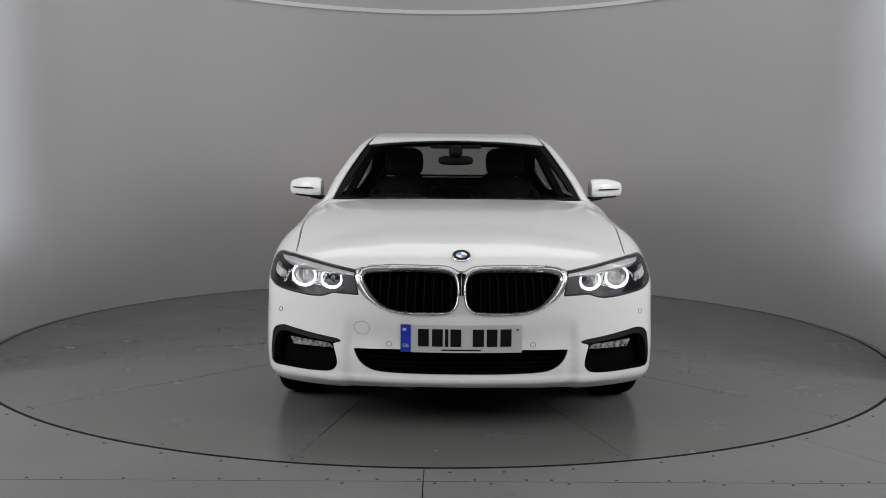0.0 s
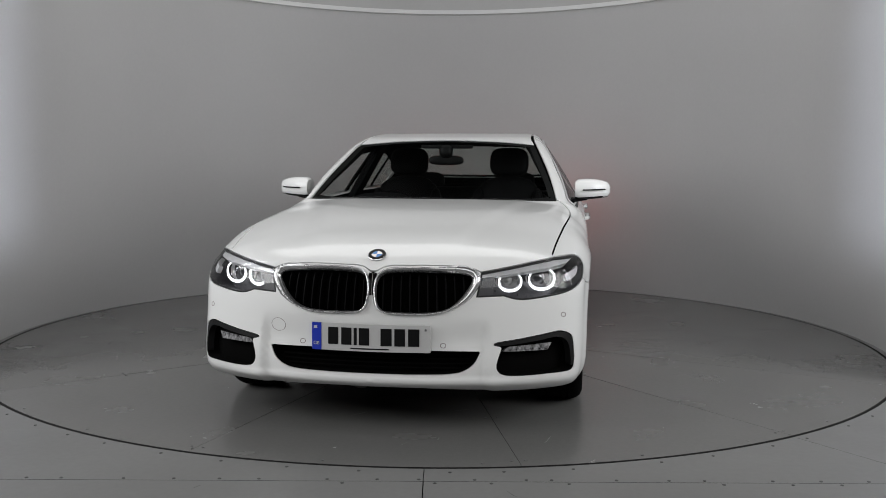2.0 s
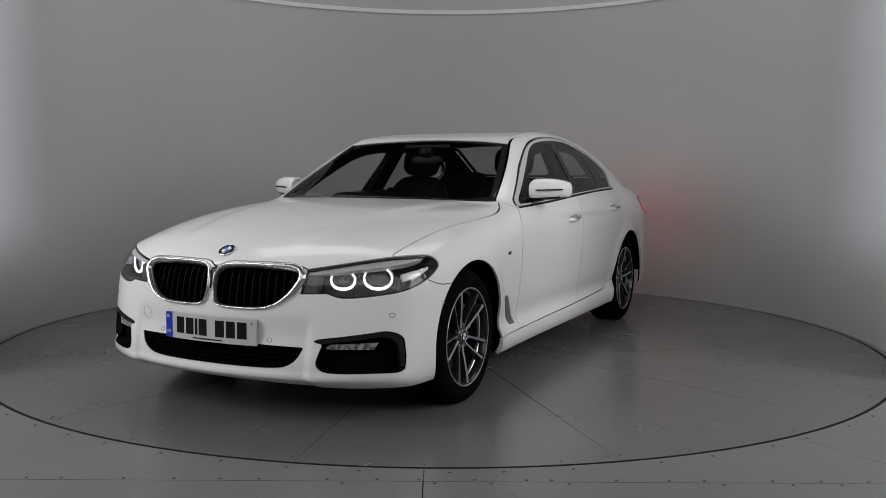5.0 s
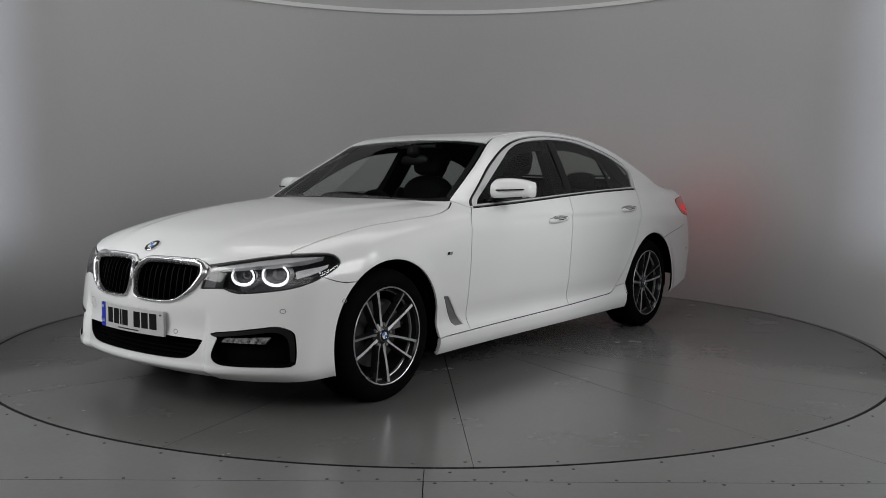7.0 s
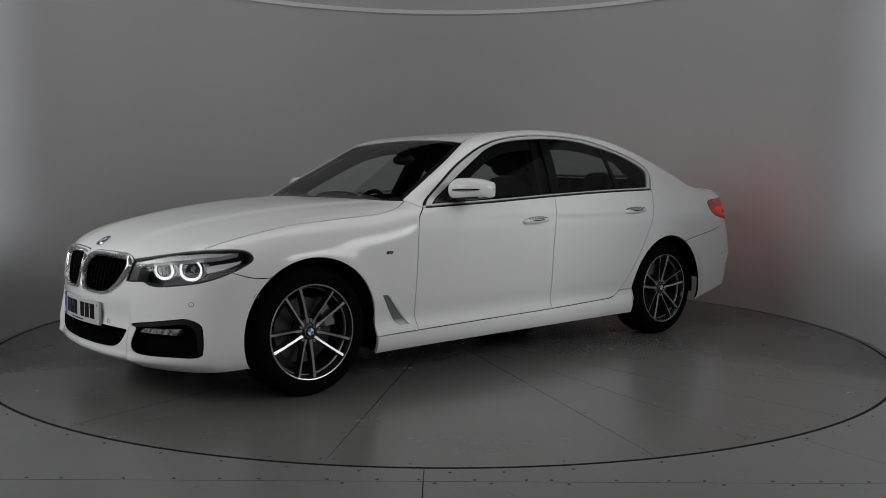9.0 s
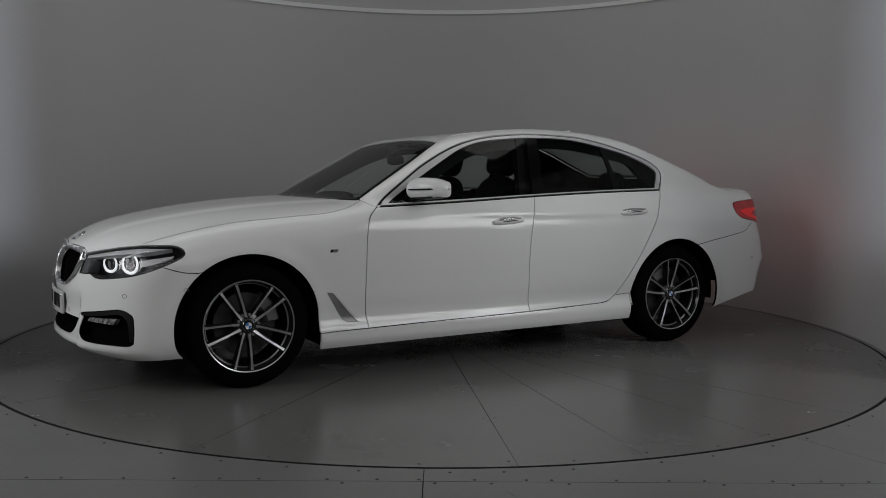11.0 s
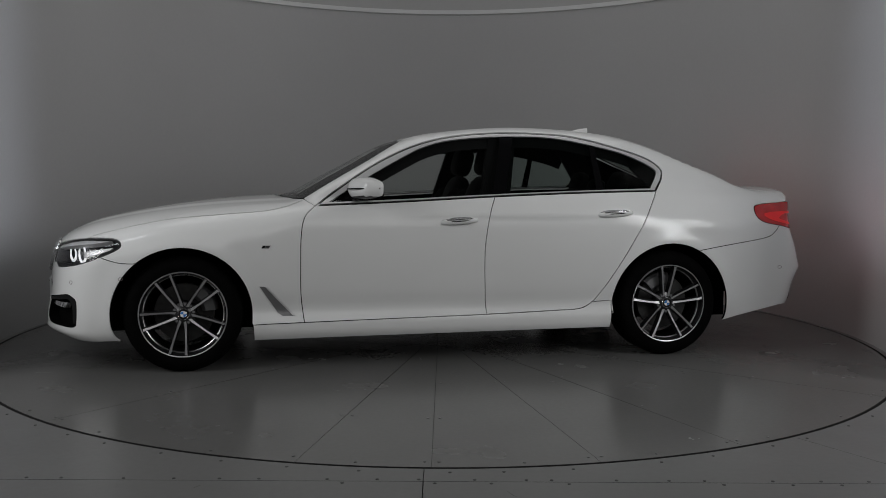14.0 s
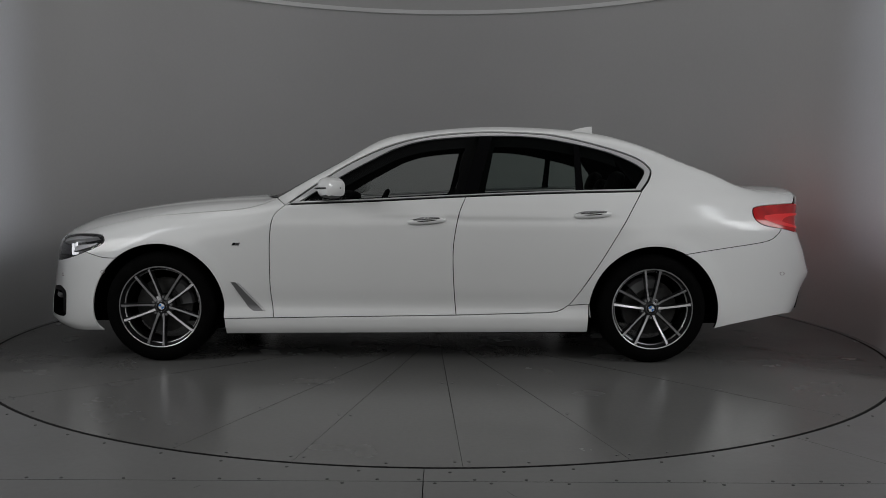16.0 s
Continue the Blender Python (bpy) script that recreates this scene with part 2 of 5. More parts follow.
def round_chart(q):
    s, z = q[:, 0], q[:, 1]
    turn = np.where(s > FORE, (s - FORE) / ROUND, np.where(s < AFT, (s - AFT) / ROUND, 0))
    start = np.stack([np.clip(s, AFT, FORE), 0 * s, z], 1)
    return march(start, np.stack([np.sin(turn), np.cos(turn), 0 * s], 1), 0.02, 1.5, 1)


def round_flat(p):
    x, y, z = p.T
    return np.stack([np.where(x > FORE, FORE + ROUND * np.arctan2(x - FORE, y), np.where(x < AFT, AFT + ROUND * np.arctan2(x - AFT, y), x)), z], 1)


def top_chart(q):
    start = np.stack([q[:, 0], q[:, 1], np.full(len(q), 1.6)], 1)
    return march(start, np.tile([0.0, 0.0, -1.0], (len(q), 1)), 0.0, 1.2, -1)


# ---- mesh tools ----


def bend(points, gap=0.012):
    """An open smooth line through the points, as dense points."""
    p = np.array(points, float)
    p = np.vstack([2 * p[0] - p[1], p, 2 * p[-1] - p[-2]])
    out = []
    for a, b, c, d in zip(p, p[1:], p[2:], p[3:]):
        n = max(2, int(np.linalg.norm(c - b) / gap))
        for t in np.arange(n) / n:
            out.append(0.5 * (2 * b + (c - a) * t + (2 * a - 5 * b + 4 * c - d) * t * t + (3 * b - a - 3 * c + d) * t ** 3))
    return np.array(out + [p[-2]])


def ring(points, gap=0.012):
    """A closed smooth line."""
    p = np.array(points, float)
    n = len(p)
    out = []
    for i in range(n):
        a, b, c, d = p[i - 1], p[i], p[(i + 1) % n], p[(i + 2) % n]
        k = max(2, int(np.linalg.norm(c - b) / gap))
        for t in np.arange(k) / k:
            out.append(0.5 * (2 * b + (c - a) * t + (2 * a - 5 * b + 4 * c - d) * t * t + (3 * b - a - 3 * c + d) * t ** 3))
    return np.array(out)


def straight(points, gap=0.012):
    p = np.array(points, float)
    out = [p[:1]]
    for a, b in zip(p, p[1:]):
        n = max(1, int(np.linalg.norm(b - a) / gap))
        out.append(a + (b - a) * (np.arange(1, n + 1) / n)[:, None])
    return np.vstack(out)


def chain(*lines):
    """One closed loop out of lines that follow one another."""
    p = np.vstack(lines)
    keep = np.linalg.norm(p - np.roll(p, 1, 0), axis=1) > 0.001
    return p[keep]


def area(p):
    q = np.roll(p, -1, 0)
    return 0.5 * np.sum(p[:, 0] * q[:, 1] - q[:, 0] * p[:, 1])


def inset(p, d):
    """The loop moved inwards by d (a number, or one for each point)."""
    e = np.roll(p, -1, 0) - np.roll(p, 1, 0)
    e /= np.linalg.norm(e, axis=1)[:, None] + 1e-9
    n = np.stack([-e[:, 1], e[:, 0]], 1) * np.sign(area(p))
    return p + n * np.broadcast_to(d, len(p))[:, None]


def inside(q, loops):
    hit = np.zeros(len(q), bool)
    for p in loops:
        for (ax, ay), (bx, by) in zip(p, np.roll(p, -1, 0)):
            if ay != by:
                hit ^= ((ay > q[:, 1]) != (by > q[:, 1])) & (q[:, 0] < (bx - ax) * (q[:, 1] - ay) / (by - ay) + ax)
    return hit


def distance(q, p):
    best = np.full(len(q), 9.0)
    for i in range(0, len(p), 1):
        best = np.minimum(best, np.hypot(q[:, 0] - p[i, 0], q[:, 1] - p[i, 1]))
    return best


def fill(loops, grid):
    """Triangles of the flat region between the loops, on an even grid inside."""
    allp = np.vstack(loops)
    lo, hi = allp.min(0), allp.max(0)
    gx, gy = np.meshgrid(np.arange(lo[0], hi[0] + grid, grid), np.arange(lo[1], hi[1] + grid, grid))
    gx[1::2] += grid / 2
    g = np.stack([gx.ravel(), gy.ravel()], 1)
    g = g[inside(g, loops)]
    g = g[distance(g, allp) > grid * 0.45]
    pts, edges, base = [], [], 0
    for p in loops:
        n = len(p)
        edges += [(base + i, base + (i + 1) % n) for i in range(n)]
        base += n
    pts = np.vstack([allp, g])
    vs, _, fs, *_ = delaunay_2d_cdt([Vector(v) for v in pts], edges, [], 0, 1e-6)
    vs = np.array([tuple(v) for v in vs])
    fs = np.array(fs)
    fs = fs[inside(vs[fs].mean(1), loops)]
    a, b, c = vs[fs[:, 0]], vs[fs[:, 1]], vs[fs[:, 2]]
    turn = (b[:, 0] - a[:, 0]) * (c[:, 1] - a[:, 1]) - (b[:, 1] - a[:, 1]) * (c[:, 0] - a[:, 0])
    fs[turn < 0] = fs[turn < 0][:, ::-1]
    return vs, fs


class Skin:
    """Gathers vertices with their own normals, faces and material slots, and makes one mesh of them."""

    def __init__(self):
        self.v, self.n, self.f, self.m, self.count = [], [], [], [], 0

    def add(self, v, n, f, slot=0, mirror=False, both=False):
        if both:
            self.add(v, n, f, slot)
            self.add(v, n, f, slot, True)
            return
        v, n = np.array(v, float), np.array(n, float)
        flip = mirror
        if mirror:
            v, n = v * [1, -1, 1], n * [1, -1, 1]
        # each face looks where its normals look
        for face in f:
            face = list(face)
            a, b, c = v[face[0]], v[face[1]], v[face[2]]
            if np.dot(np.cross(b - a, c - a), n[face].sum(0)) < 0:
                face = face[::-1]
            self.f.append([i + self.count for i in face])
            self.m.append(slot)
        self.v.append(v)
        self.n.append(n)
        self.count += len(v)

    def made(self, name, materials, parent, label=""):
        me = bpy.data.meshes.new(name)
        v, n = np.vstack(self.v), np.vstack(self.n)
        me.from_pydata(v.tolist(), [], self.f)
        for m in materials:
            me.materials.append(m)
        me.polygons.foreach_set("material_index", self.m)
        me.polygons.foreach_set("use_smooth", [True] * len(self.f))
        me.normals_split_custom_set_from_vertices((n / (np.linalg.norm(n, axis=1)[:, None] + 1e-9)).tolist())
        ob = new(name, me)
        ob.parent = parent
        return tagged(ob, label)


def flank_chart(q):
    return round_chart(q)


def patch(skin, loops, chart=flank_chart, gap=0.0026, sink=0.0, grid=0.028, flange=0.012, slot=0, back=None, mirror=False, both=False, centre=False):
    """A panel of the body: the region between loops of a chart, laid on the body sink metres deep, with turned-in edges and a dark layer behind."""
    cut = []
    for i, p in enumerate(loops):
        c = inset(p, gap if i == 0 else -gap)
        if centre:
            c[p[:, 0] > 2.688, 0] = 2.6923
        cut.append(c)
    vs, fs = fill(cut, grid)
    p = chart(vs)
    n = slope(p)
    skin.add(p - n * sink, n, fs, slot, mirror, both)
    if flange:
        for loop in cut:
            q = chart(loop)
            m = slope(q)
            along = np.roll(q, -1, 0) - np.roll(q, 1, 0)
            out = np.cross(along, m)
            k = len(q)
            f = [(i, (i + 1) % k, k + (i + 1) % k, k + i) for i in range(k) if not (centre and loop[i, 0] > 2.69 and loop[(i + 1) % k, 0] > 2.69)]
            skin.add(np.vstack([q - m * sink, q - m * (sink + flange)]), np.vstack([out, out]), f, slot, mirror, both)
    if back is not None:
        vs, fs = fill([loops[0]] + list(loops[1:]), 0.06)
        p = chart(vs)
        n = slope(p)
        skin.add(p - n * (sink + 0.016), n, fs, back, mirror, both)


def bm_part(name, bm, material, parent, label="", smooth=True, bevel=0.0):
    """Links a bmesh as one mesh object under parent."""
    if bevel:
        bmesh.ops.bevel(bm, geom=bm.edges[:], offset=bevel, segments=2, affect="EDGES", profile=0.6)
    me = bpy.data.meshes.new(name)
    bm.normal_update()
    for f in bm.faces:
        f.smooth = smooth
    bm.to_mesh(me)
    bm.free()
    for m in (material if isinstance(material, (list, tuple)) else [material]):
        me.materials.append(m)
    if smooth:
        me.set_sharp_from_angle(angle=radians(35))
    ob = new(name, me)
    ob.parent = parent
    return tagged(ob, label)


def box(bm, lo, hi, m=None):
    r = bmesh.ops.create_cube(bm, size=1)["verts"]
    for v in r:
        v.co = Vector([lo[i] + (v.co[i] + 0.5) * (hi[i] - lo[i]) for i in range(3)])
        if m is not None:
            v.co = m @ v.co
    return r


def lathe(bm, profile, axis="Y", n=64, closed=False, slot=0):
    """Turns (radius, along) points round an axis through the origin."""
    rows = []
    for r, a in profile:
        row = []
        for i in range(n):
            t = 2 * math.pi * i / n
            c, s = r * math.cos(t), r * math.sin(t)
            row.append(bm.verts.new((c, a, s) if axis == "Y" else (c, s, a) if axis == "Z" else (a, c, s)))
        rows.append(row)
    pairs = list(zip(rows, rows[1:])) + ([(rows[-1], rows[0])] if closed else [])
    for p, q in pairs:
        for i in range(n):
            f = bm.faces.new((p[i], p[(i + 1) % n], q[(i + 1) % n], q[i]))
            f.material_index = slot
    return rows


def tube(bm, path, r, n=8, closed=False):
    """A round rod along a path of points."""
    path = [Vector(p) for p in path]
    rows = []
    for i, p in enumerate(path):
        a = path[i - 1] if (i or closed) else p
        b = path[(i + 1) % len(path)] if (i + 1 < len(path) or closed) else p
        d = (b - a).normalized()
        u = d.orthogonal() if i == 0 else (u - d * u.dot(d))
        u = u.normalized()
        w = d.cross(u)
        rr = r[i] if isinstance(r, (list, tuple)) else r
        rows.append([bm.verts.new(p + (u * math.cos(2 * math.pi * k / n) + w * math.sin(2 * math.pi * k / n)) * rr) for k in range(n)])
    pairs = list(zip(rows, rows[1:])) + ([(rows[-1], rows[0])] if closed else [])
    for p, q in pairs:
        for k in range(n):
            bm.faces.new((p[k], p[(k + 1) % n], q[(k + 1) % n], q[k]))
    if not closed:
        bm.faces.new(rows[0][::-1])
        bm.faces.new(rows[-1])


def rounded(bm, centre, size, power=3.0, m=None, nu=28, nv=16):
    """A pillow: a superellipsoid of that size."""
    r = bmesh.ops.create_uvsphere(bm, u_segments=nu, v_segments=nv, radius=1)["verts"]
    for v in r:
        c = v.co.normalized()
        k = (abs(c.x) ** power + abs(c.y) ** power + abs(c.z) ** power) ** (-1 / power)
        v.co = Vector((centre[0] + c.x * k * size[0] / 2, centre[1] + c.y * k * size[1] / 2, centre[2] + c.z * k * size[2] / 2))
        if m is not None:
            v.co = m @ v.co
    return r




# ---- the booth ----
def structure(name, bm, material, smooth=False):
    ob = bm_part(name, bm, material, None, smooth=smooth)
    return tagged(ob, kind="structure")


def arc_wall(bm, r0, r1, z0, z1, a0, a1, n=96):
    rows = []
    for i in range(n + 1):
        a = radians(a0 + (a1 - a0) * i / n)
        rows.append([bm.verts.new((r * math.cos(a), r * math.sin(a), z)) for r, z in ((r0, z0), (r1, z0), (r1, z1), (r0, z1))])
    for p, q in zip(rows, rows[1:]):
        for j in range(4):
            bm.faces.new((p[j], p[(j + 1) % 4], q[(j + 1) % 4], q[j]))
    bm.faces.new(rows[0]), bm.faces.new(rows[-1][::-1])
    bmesh.ops.recalc_face_normals(bm, faces=bm.faces[:])


bm = bmesh.new()
arc_wall(bm, 3.0, 3.08, 0.0, 2.815, -30, 210)
structure("wall_round", bm, WALL, True)
bm = bmesh.new()
arc_wall(bm, 2.975, 3.10, 2.815, 2.855, -30, 210)
tagged(structure("trim", bm, BAND, True))
bm = bmesh.new()
arc_wall(bm, 3.02, 3.09, 2.855, 3.4, -30, 210)
structure("wall_upper", bm, WALL, True)
# ceiling of the booth and the hall round it: unseen, added as dark enclosure to limit bounce
bm = bmesh.new()
box(bm, (-9, -10, 5.6), (9, 7, 5.7))
structure("ceiling", bm, CEILING)
for name, lo, hi in (("wall_west", (-9.1, -10, 0), (-9, 7, 5.6)), ("wall_east", (9, -10, 0), (9.1, 7, 5.6)), ("wall_north", (-9, 7, 0), (9, 7.1, 5.6)), ("wall_south", (-9, -10.1, 0), (9, -10, 5.6))):
    bm = bmesh.new()
    box(bm, lo, hi)
    structure(name, bm, STUDIO)
bm = bmesh.new()
box(bm, (-40, -40, -0.16), (40, 40, -0.06))
structure("ground", bm, GAP)


def plate(name, loop, material, parent, thick=0.03, top=0.0, grid=0.5):
    """A flat plate with turned-down edges, coloured dark to stand for the shade in the gaps."""
    vs, fs = fill([loop], grid)
    me = bpy.data.meshes.new(name)
    k = len(loop)
    v = [(x, y, top) for x, y in vs] + [(x, y, top) for x, y in loop] + [(x, y, top - thick) for x, y in loop]
    b = len(vs)
    sign = area(loop) > 0
    f = [tuple(int(i) for i in t) for t in fs]
    for i in range(k):
        q = (b + i, b + k + i, b + k + (i + 1) % k, b + (i + 1) % k)
        f.append(q if sign else q[::-1])
    me.from_pydata(v, [], f)
    me.materials.append(material)
    me.materials.append(GAP)
    me.polygons.foreach_set("material_index", [0] * len(fs) + [1] * k)
    ob = new(name, me)
    ob.parent = parent
    return ob


# fixed floor plates round the table
RING, EDGE_R = 2.963, 2.944
floor = tagged(new("floor"), kind="structure")


def round_line(r, a, b, n=60):
    t = np.radians(np.linspace(a, b, n))
    return np.stack([r * np.cos(t), r * np.sin(t)], 1)


plate("floor_plate", np.vstack([round_line(RING, -91.0, -270, 90), [(0.0, 7), (-9, 7), (-9, -3.102), (-0.0535, -3.102)]]), FLOOR, floor)
plate("floor_plate", np.vstack([round_line(RING, -90.95, 90, 90), [(0.003, 7), (9, 7), (9, -3.102), (-0.0505, -3.102)]]), FLOOR, floor)
plate("floor_plate", np.array([(-9, -10), (-0.0535, -10), (-0.0535, -3.105), (-9, -3.105)], float), FLOOR, floor)
plate("floor_plate", np.array([(-0.0495, -10), (9, -10), (9, -3.105), (-0.0495, -3.105)], float), FLOOR, floor)
bm = bmesh.new()
box(bm, (2.98, -0.0012, -0.01), (3.75, 0.0012, 0.0006), Matrix.Rotation(radians(-58.2), 4, "Z"))
bm_part("floor_joint", bm, SCUFF, floor)

# the turntable: plates in sectors
turntable = tagged(new("turntable"), "round turntable of worn grey painted steel plates", "turntable")
SEAMS = [-11.1, 15.6, 41.2, 67.6, 78.2, 91.4, 104.7, 131.0, 157.6, 184.2, 210.8, 237.4, 264.0, 290.6, 317.2, 348.9]
for a, b in zip(SEAMS, SEAMS[1:]):
    rim = round_line(EDGE_R, a + 0.016, b - 0.016, max(6, int((b - a) * 1.2)))
    plate("table_plate", np.vstack([[(0.02 * math.cos(radians((a + b) / 2)), 0.02 * math.sin(radians((a + b) / 2)))], rim]), DECK, turntable, 0.02)
bm = bmesh.new()
lathe(bm, [(0.001, -0.012), (2.90, -0.012), (2.90, -0.055), (0.001, -0.055)], "Z", 96)
bmesh.ops.recalc_face_normals(bm, faces=bm.faces[:])
bm_part("table_base", bm, GAP, turntable)
screw_mesh = None


def screws(parent, places):
    global screw_mesh
    for x, y in places:
        if screw_mesh is None:
            b = bmesh.new()
            bmesh.ops.create_cone(b, cap_ends=True, segments=8, radius1=0.0075, radius2=0.006, depth=0.003)
            screw_mesh = bpy.data.meshes.new("screw")
            b.to_mesh(screw_mesh)
            b.free()
            screw_mesh.materials.append(SCREW)
        ob = new("screw", screw_mesh)
        ob.parent, ob.location = parent, (x, y, 0.0008)


rnd = random.Random(4)
for a in SEAMS[:-1]:
    for r in (1.55, 2.25, 2.88):
        for d in (-0.028, 0.028):
            if rnd.random() < 0.85:
                t = radians(a) + d / r
                screws(turntable, [(r * math.cos(t), r * math.sin(t))])
for i in range(30):
    a = radians(SEAMS[0] + 12 * i + rnd.uniform(-1, 1))
    screws(turntable, [(2.905 * math.cos(a), 2.905 * math.sin(a))])
for i in range(26):
    a = radians(-160 + 5.4 * i + rnd.uniform(-1, 1))
    screws(floor, [(3.005 * math.cos(a), 3.005 * math.sin(a))])
for i in range(20):
    x = -1.75 + 0.185 * i + rnd.uniform(-0.05, 0.05)
    screws(floor, [(x, -3.085), (x + 0.06, -3.125)][: 1 + (rnd.random() < 0.5)])
# scuffs: short thin dark marks
for k in range(28):
    a, r = rnd.uniform(0, 2 * math.pi), rnd.uniform(0.8, 2.85)
    n, w = rnd.randint(3, 5), rnd.uniform(0.001, 0.0028)
    head, x, y = rnd.uniform(0, 6.28), r * math.cos(a), r * math.sin(a)
    if k % 6 == 0:
        x, y, home = rnd.uniform(-2, 2), rnd.uniform(-3.4, -3.14), floor
    else:
        home = turntable
    bm = bmesh.new()
    prev = None
    for i in range(n):
        ww = w * math.sin(math.pi * (i + 0.5) / n)
        c = (x, y)
        pair = [bm.verts.new((c[0] - ww * math.sin(head), c[1] + ww * math.cos(head), 0.0006)), bm.verts.new((c[0] + ww * math.sin(head), c[1] - ww * math.cos(head), 0.0006))]
        if prev:
            bm.faces.new((prev[0], prev[1], pair[1], pair[0]))
        prev = pair
        step_len = rnd.uniform(0.008, 0.035)
        head += rnd.uniform(-0.2, 0.2)
        x, y = x + step_len * math.cos(head), y + step_len * math.sin(head)
    bmesh.ops.recalc_face_normals(bm, faces=bm.faces[:])
    bm_part("scuff", bm, SCUFF, home, smooth=False)


# ---- the car ----
car = tagged(new("car"), "white four-door saloon car with its headlamps lit, standing on the turntable", "car")
LEFT, RIGHT = False, True

# Lines in the round chart (s, height).
DLO = np.vstack([bend([(0.739, 0.952), (0.562, 1.080), (0.36, 1.209), (0.12, 1.320), (-0.127, 1.382), (-0.455, 1.412), (-0.806, 1.405), (-0.984, 1.382), (-1.161, 1.340),
                       (-1.336, 1.288), (-1.439, 1.243), (-1.492, 1.196), (-1.502, 1.165), (-1.477, 1.108), (-1.424, 1.045)])])
BELT = bend([(-1.424, 1.045), (-0.885, 1.030), (-0.335, 1.006), (0.21, 0.976), (0.739, 0.952)])
GLASS_TOP = bend([(0.66, 0.972), (0.424, 1.120), (0.20, 1.245), (0.06, 1.311), (-0.127, 1.358), (-0.454, 1.385), (-0.804, 1.379), (-1.158, 1.312), (-1.332, 1.254), (-1.440, 1.195), (-1.456, 1.155), (-1.392, 1.062)])
GLASS_LOW = bend([(-1.392, 1.062), (-0.885, 1.046), (-0.335, 1.022), (0.21, 0.993), (0.66, 0.972)])
DOOR1 = bend([(0.739, 0.952), (0.800, 0.890), (0.822, 0.780), (0.826, 0.600), (0.824, 0.430), (0.806, 0.273)])
DOOR2 = bend([(-0.348, 1.006), (-0.308, 0.905), (-0.278, 0.740), (-0.274, 0.600), (-0.283, 0.430), (-0.295, 0.294)])
DOOR3 = bend([(-1.424, 1.045), (-1.337, 0.910), (-1.150, 0.604), (-1.02, 0.405), (-0.974, 0.353), (-0.92, 0.322), (-0.86, 0.311)])
SILL_SEAM = bend([(-0.86, 0.311), (-0.295, 0.294), (0.3, 0.283), (0.806, 0.273)])


def arch(wheel, a, b, r=0.384, flare=0.03):
    """The edge of a wheel opening, from angle a to angle b (degrees from the front, over the top)."""
    t = np.radians(np.linspace(a, b, 60))
    k = r + flare * np.clip(-np.sin(t), 0, 1) ** 1.5
    x, z = wheel + k * np.cos(t), 0.333 + k * np.sin(t)
    y = PLAN(x)
    return round_flat(np.stack([x, y, z], 1))


LAMP_TIP = bend([(1.845, 0.6655), (1.81, 0.687), (1.778, 0.711), (1.7695, 0.730), (1.785, 0.753), (1.815, 0.7655), (1.865, 0.7695), (1.965, 0.7675)])
LAMP_TOP = bend([(1.965, 0.7675), (2.06, 0.755), (2.137, 0.741), (2.288, 0.711)])
LAMP_END = straight([(2.288, 0.711), (2.312, 0.608)])
LAMP_LOW = np.vstack([straight([(2.312, 0.608), (2.215, 0.612)]), bend([(2.210, 0.611), (2.195, 0.604), (2.17, 0.596), (2.13, 0.594), (2.05, 0.603), (1.96, 0.619), (1.89, 0.643), (1.845, 0.6655)])])
LAMP = chain(LAMP_TIP, LAMP_TOP, LAMP_END, LAMP_LOW)
NOSE_TOP = bend([(2.288, 0.711), (2.31, 0.724), (2.36, 0.7345), (2.435, 0.739), (2.546, 0.738), (2.633, 0.735), (2.667, 0.722), (2.6923, 0.704)])
FOG = ring([(1.944, 0.374), (1.955, 0.425), (2.005, 0.449), (2.06, 0.443), (2.16, 0.426), (2.243, 0.413), (2.256, 0.403), (2.232, 0.395), (2.232, 0.38), (2.245, 0.340), (2.250, 0.305), (2.228, 0.276), (2.16, 0.268),
            (2.05, 0.269), (1.96, 0.271), (1.944, 0.30)])
KIDNEY = ring([(2.322, 0.688), (2.350, 0.7075), (2.484, 0.716), (2.60, 0.714), (2.650, 0.704), (2.671, 0.675), (2.674, 0.600), (2.658, 0.556), (2.615, 0.543), (2.485, 0.543), (2.415, 0.561), (2.368, 0.603), (2.334, 0.655)])
INTAKE = np.vstack([bend([(2.6923, 0.275), (2.54, 0.275), (2.41, 0.279), (2.36, 0.292), (2.325, 0.322), (2.302, 0.368)]), straight([(2.304, 0.372), (2.457, 0.376), (2.6923, 0.378)])])
LIP = bend([(2.6923, 0.207), (2.491, 0.204), (2.308, 0.192), (2.121, 0.184), (2.025, 0.186), (1.90, 0.186), (1.80, 0.190)])

# Lines from above (x, y), and the same on the body.
HOOD_SEAM = bend([(1.994, 0.764), (1.85, 0.776), (1.56, 0.803), (1.2, 0.827), (1.0, 0.830), (0.90, 0.815), (0.845, 0.791), (0.80, 0.765)])
SCREEN_SIDE = bend([(0.795, 0.742), (0.68, 0.717), (0.568, 0.688), (0.38, 0.634), (0.21, 0.580)])
DITCH = bend([(0.21, 0.580), (0.05, 0.553), (-0.5, 0.538), (-1.0, 0.536), (-1.30, 0.545)])
REAR_SIDE = bend([(-1.30, 0.545), (-1.6, 0.575), (-1.93, 0.60)])
BOOT_SIDE = bend([(-1.93, 0.60), (-2.1, 0.66), (-2.30, 0.70), (-2.40, 0.70)])


def drop(line):
    """A line from above, as a line of the round chart."""
    return round_flat(top_chart(line))


hood_seam, screen_side, ditch, rear_side, boot_side = [drop(c) for c in (HOOD_SEAM, SCREEN_SIDE, DITCH, REAR_SIDE, BOOT_SIDE)]


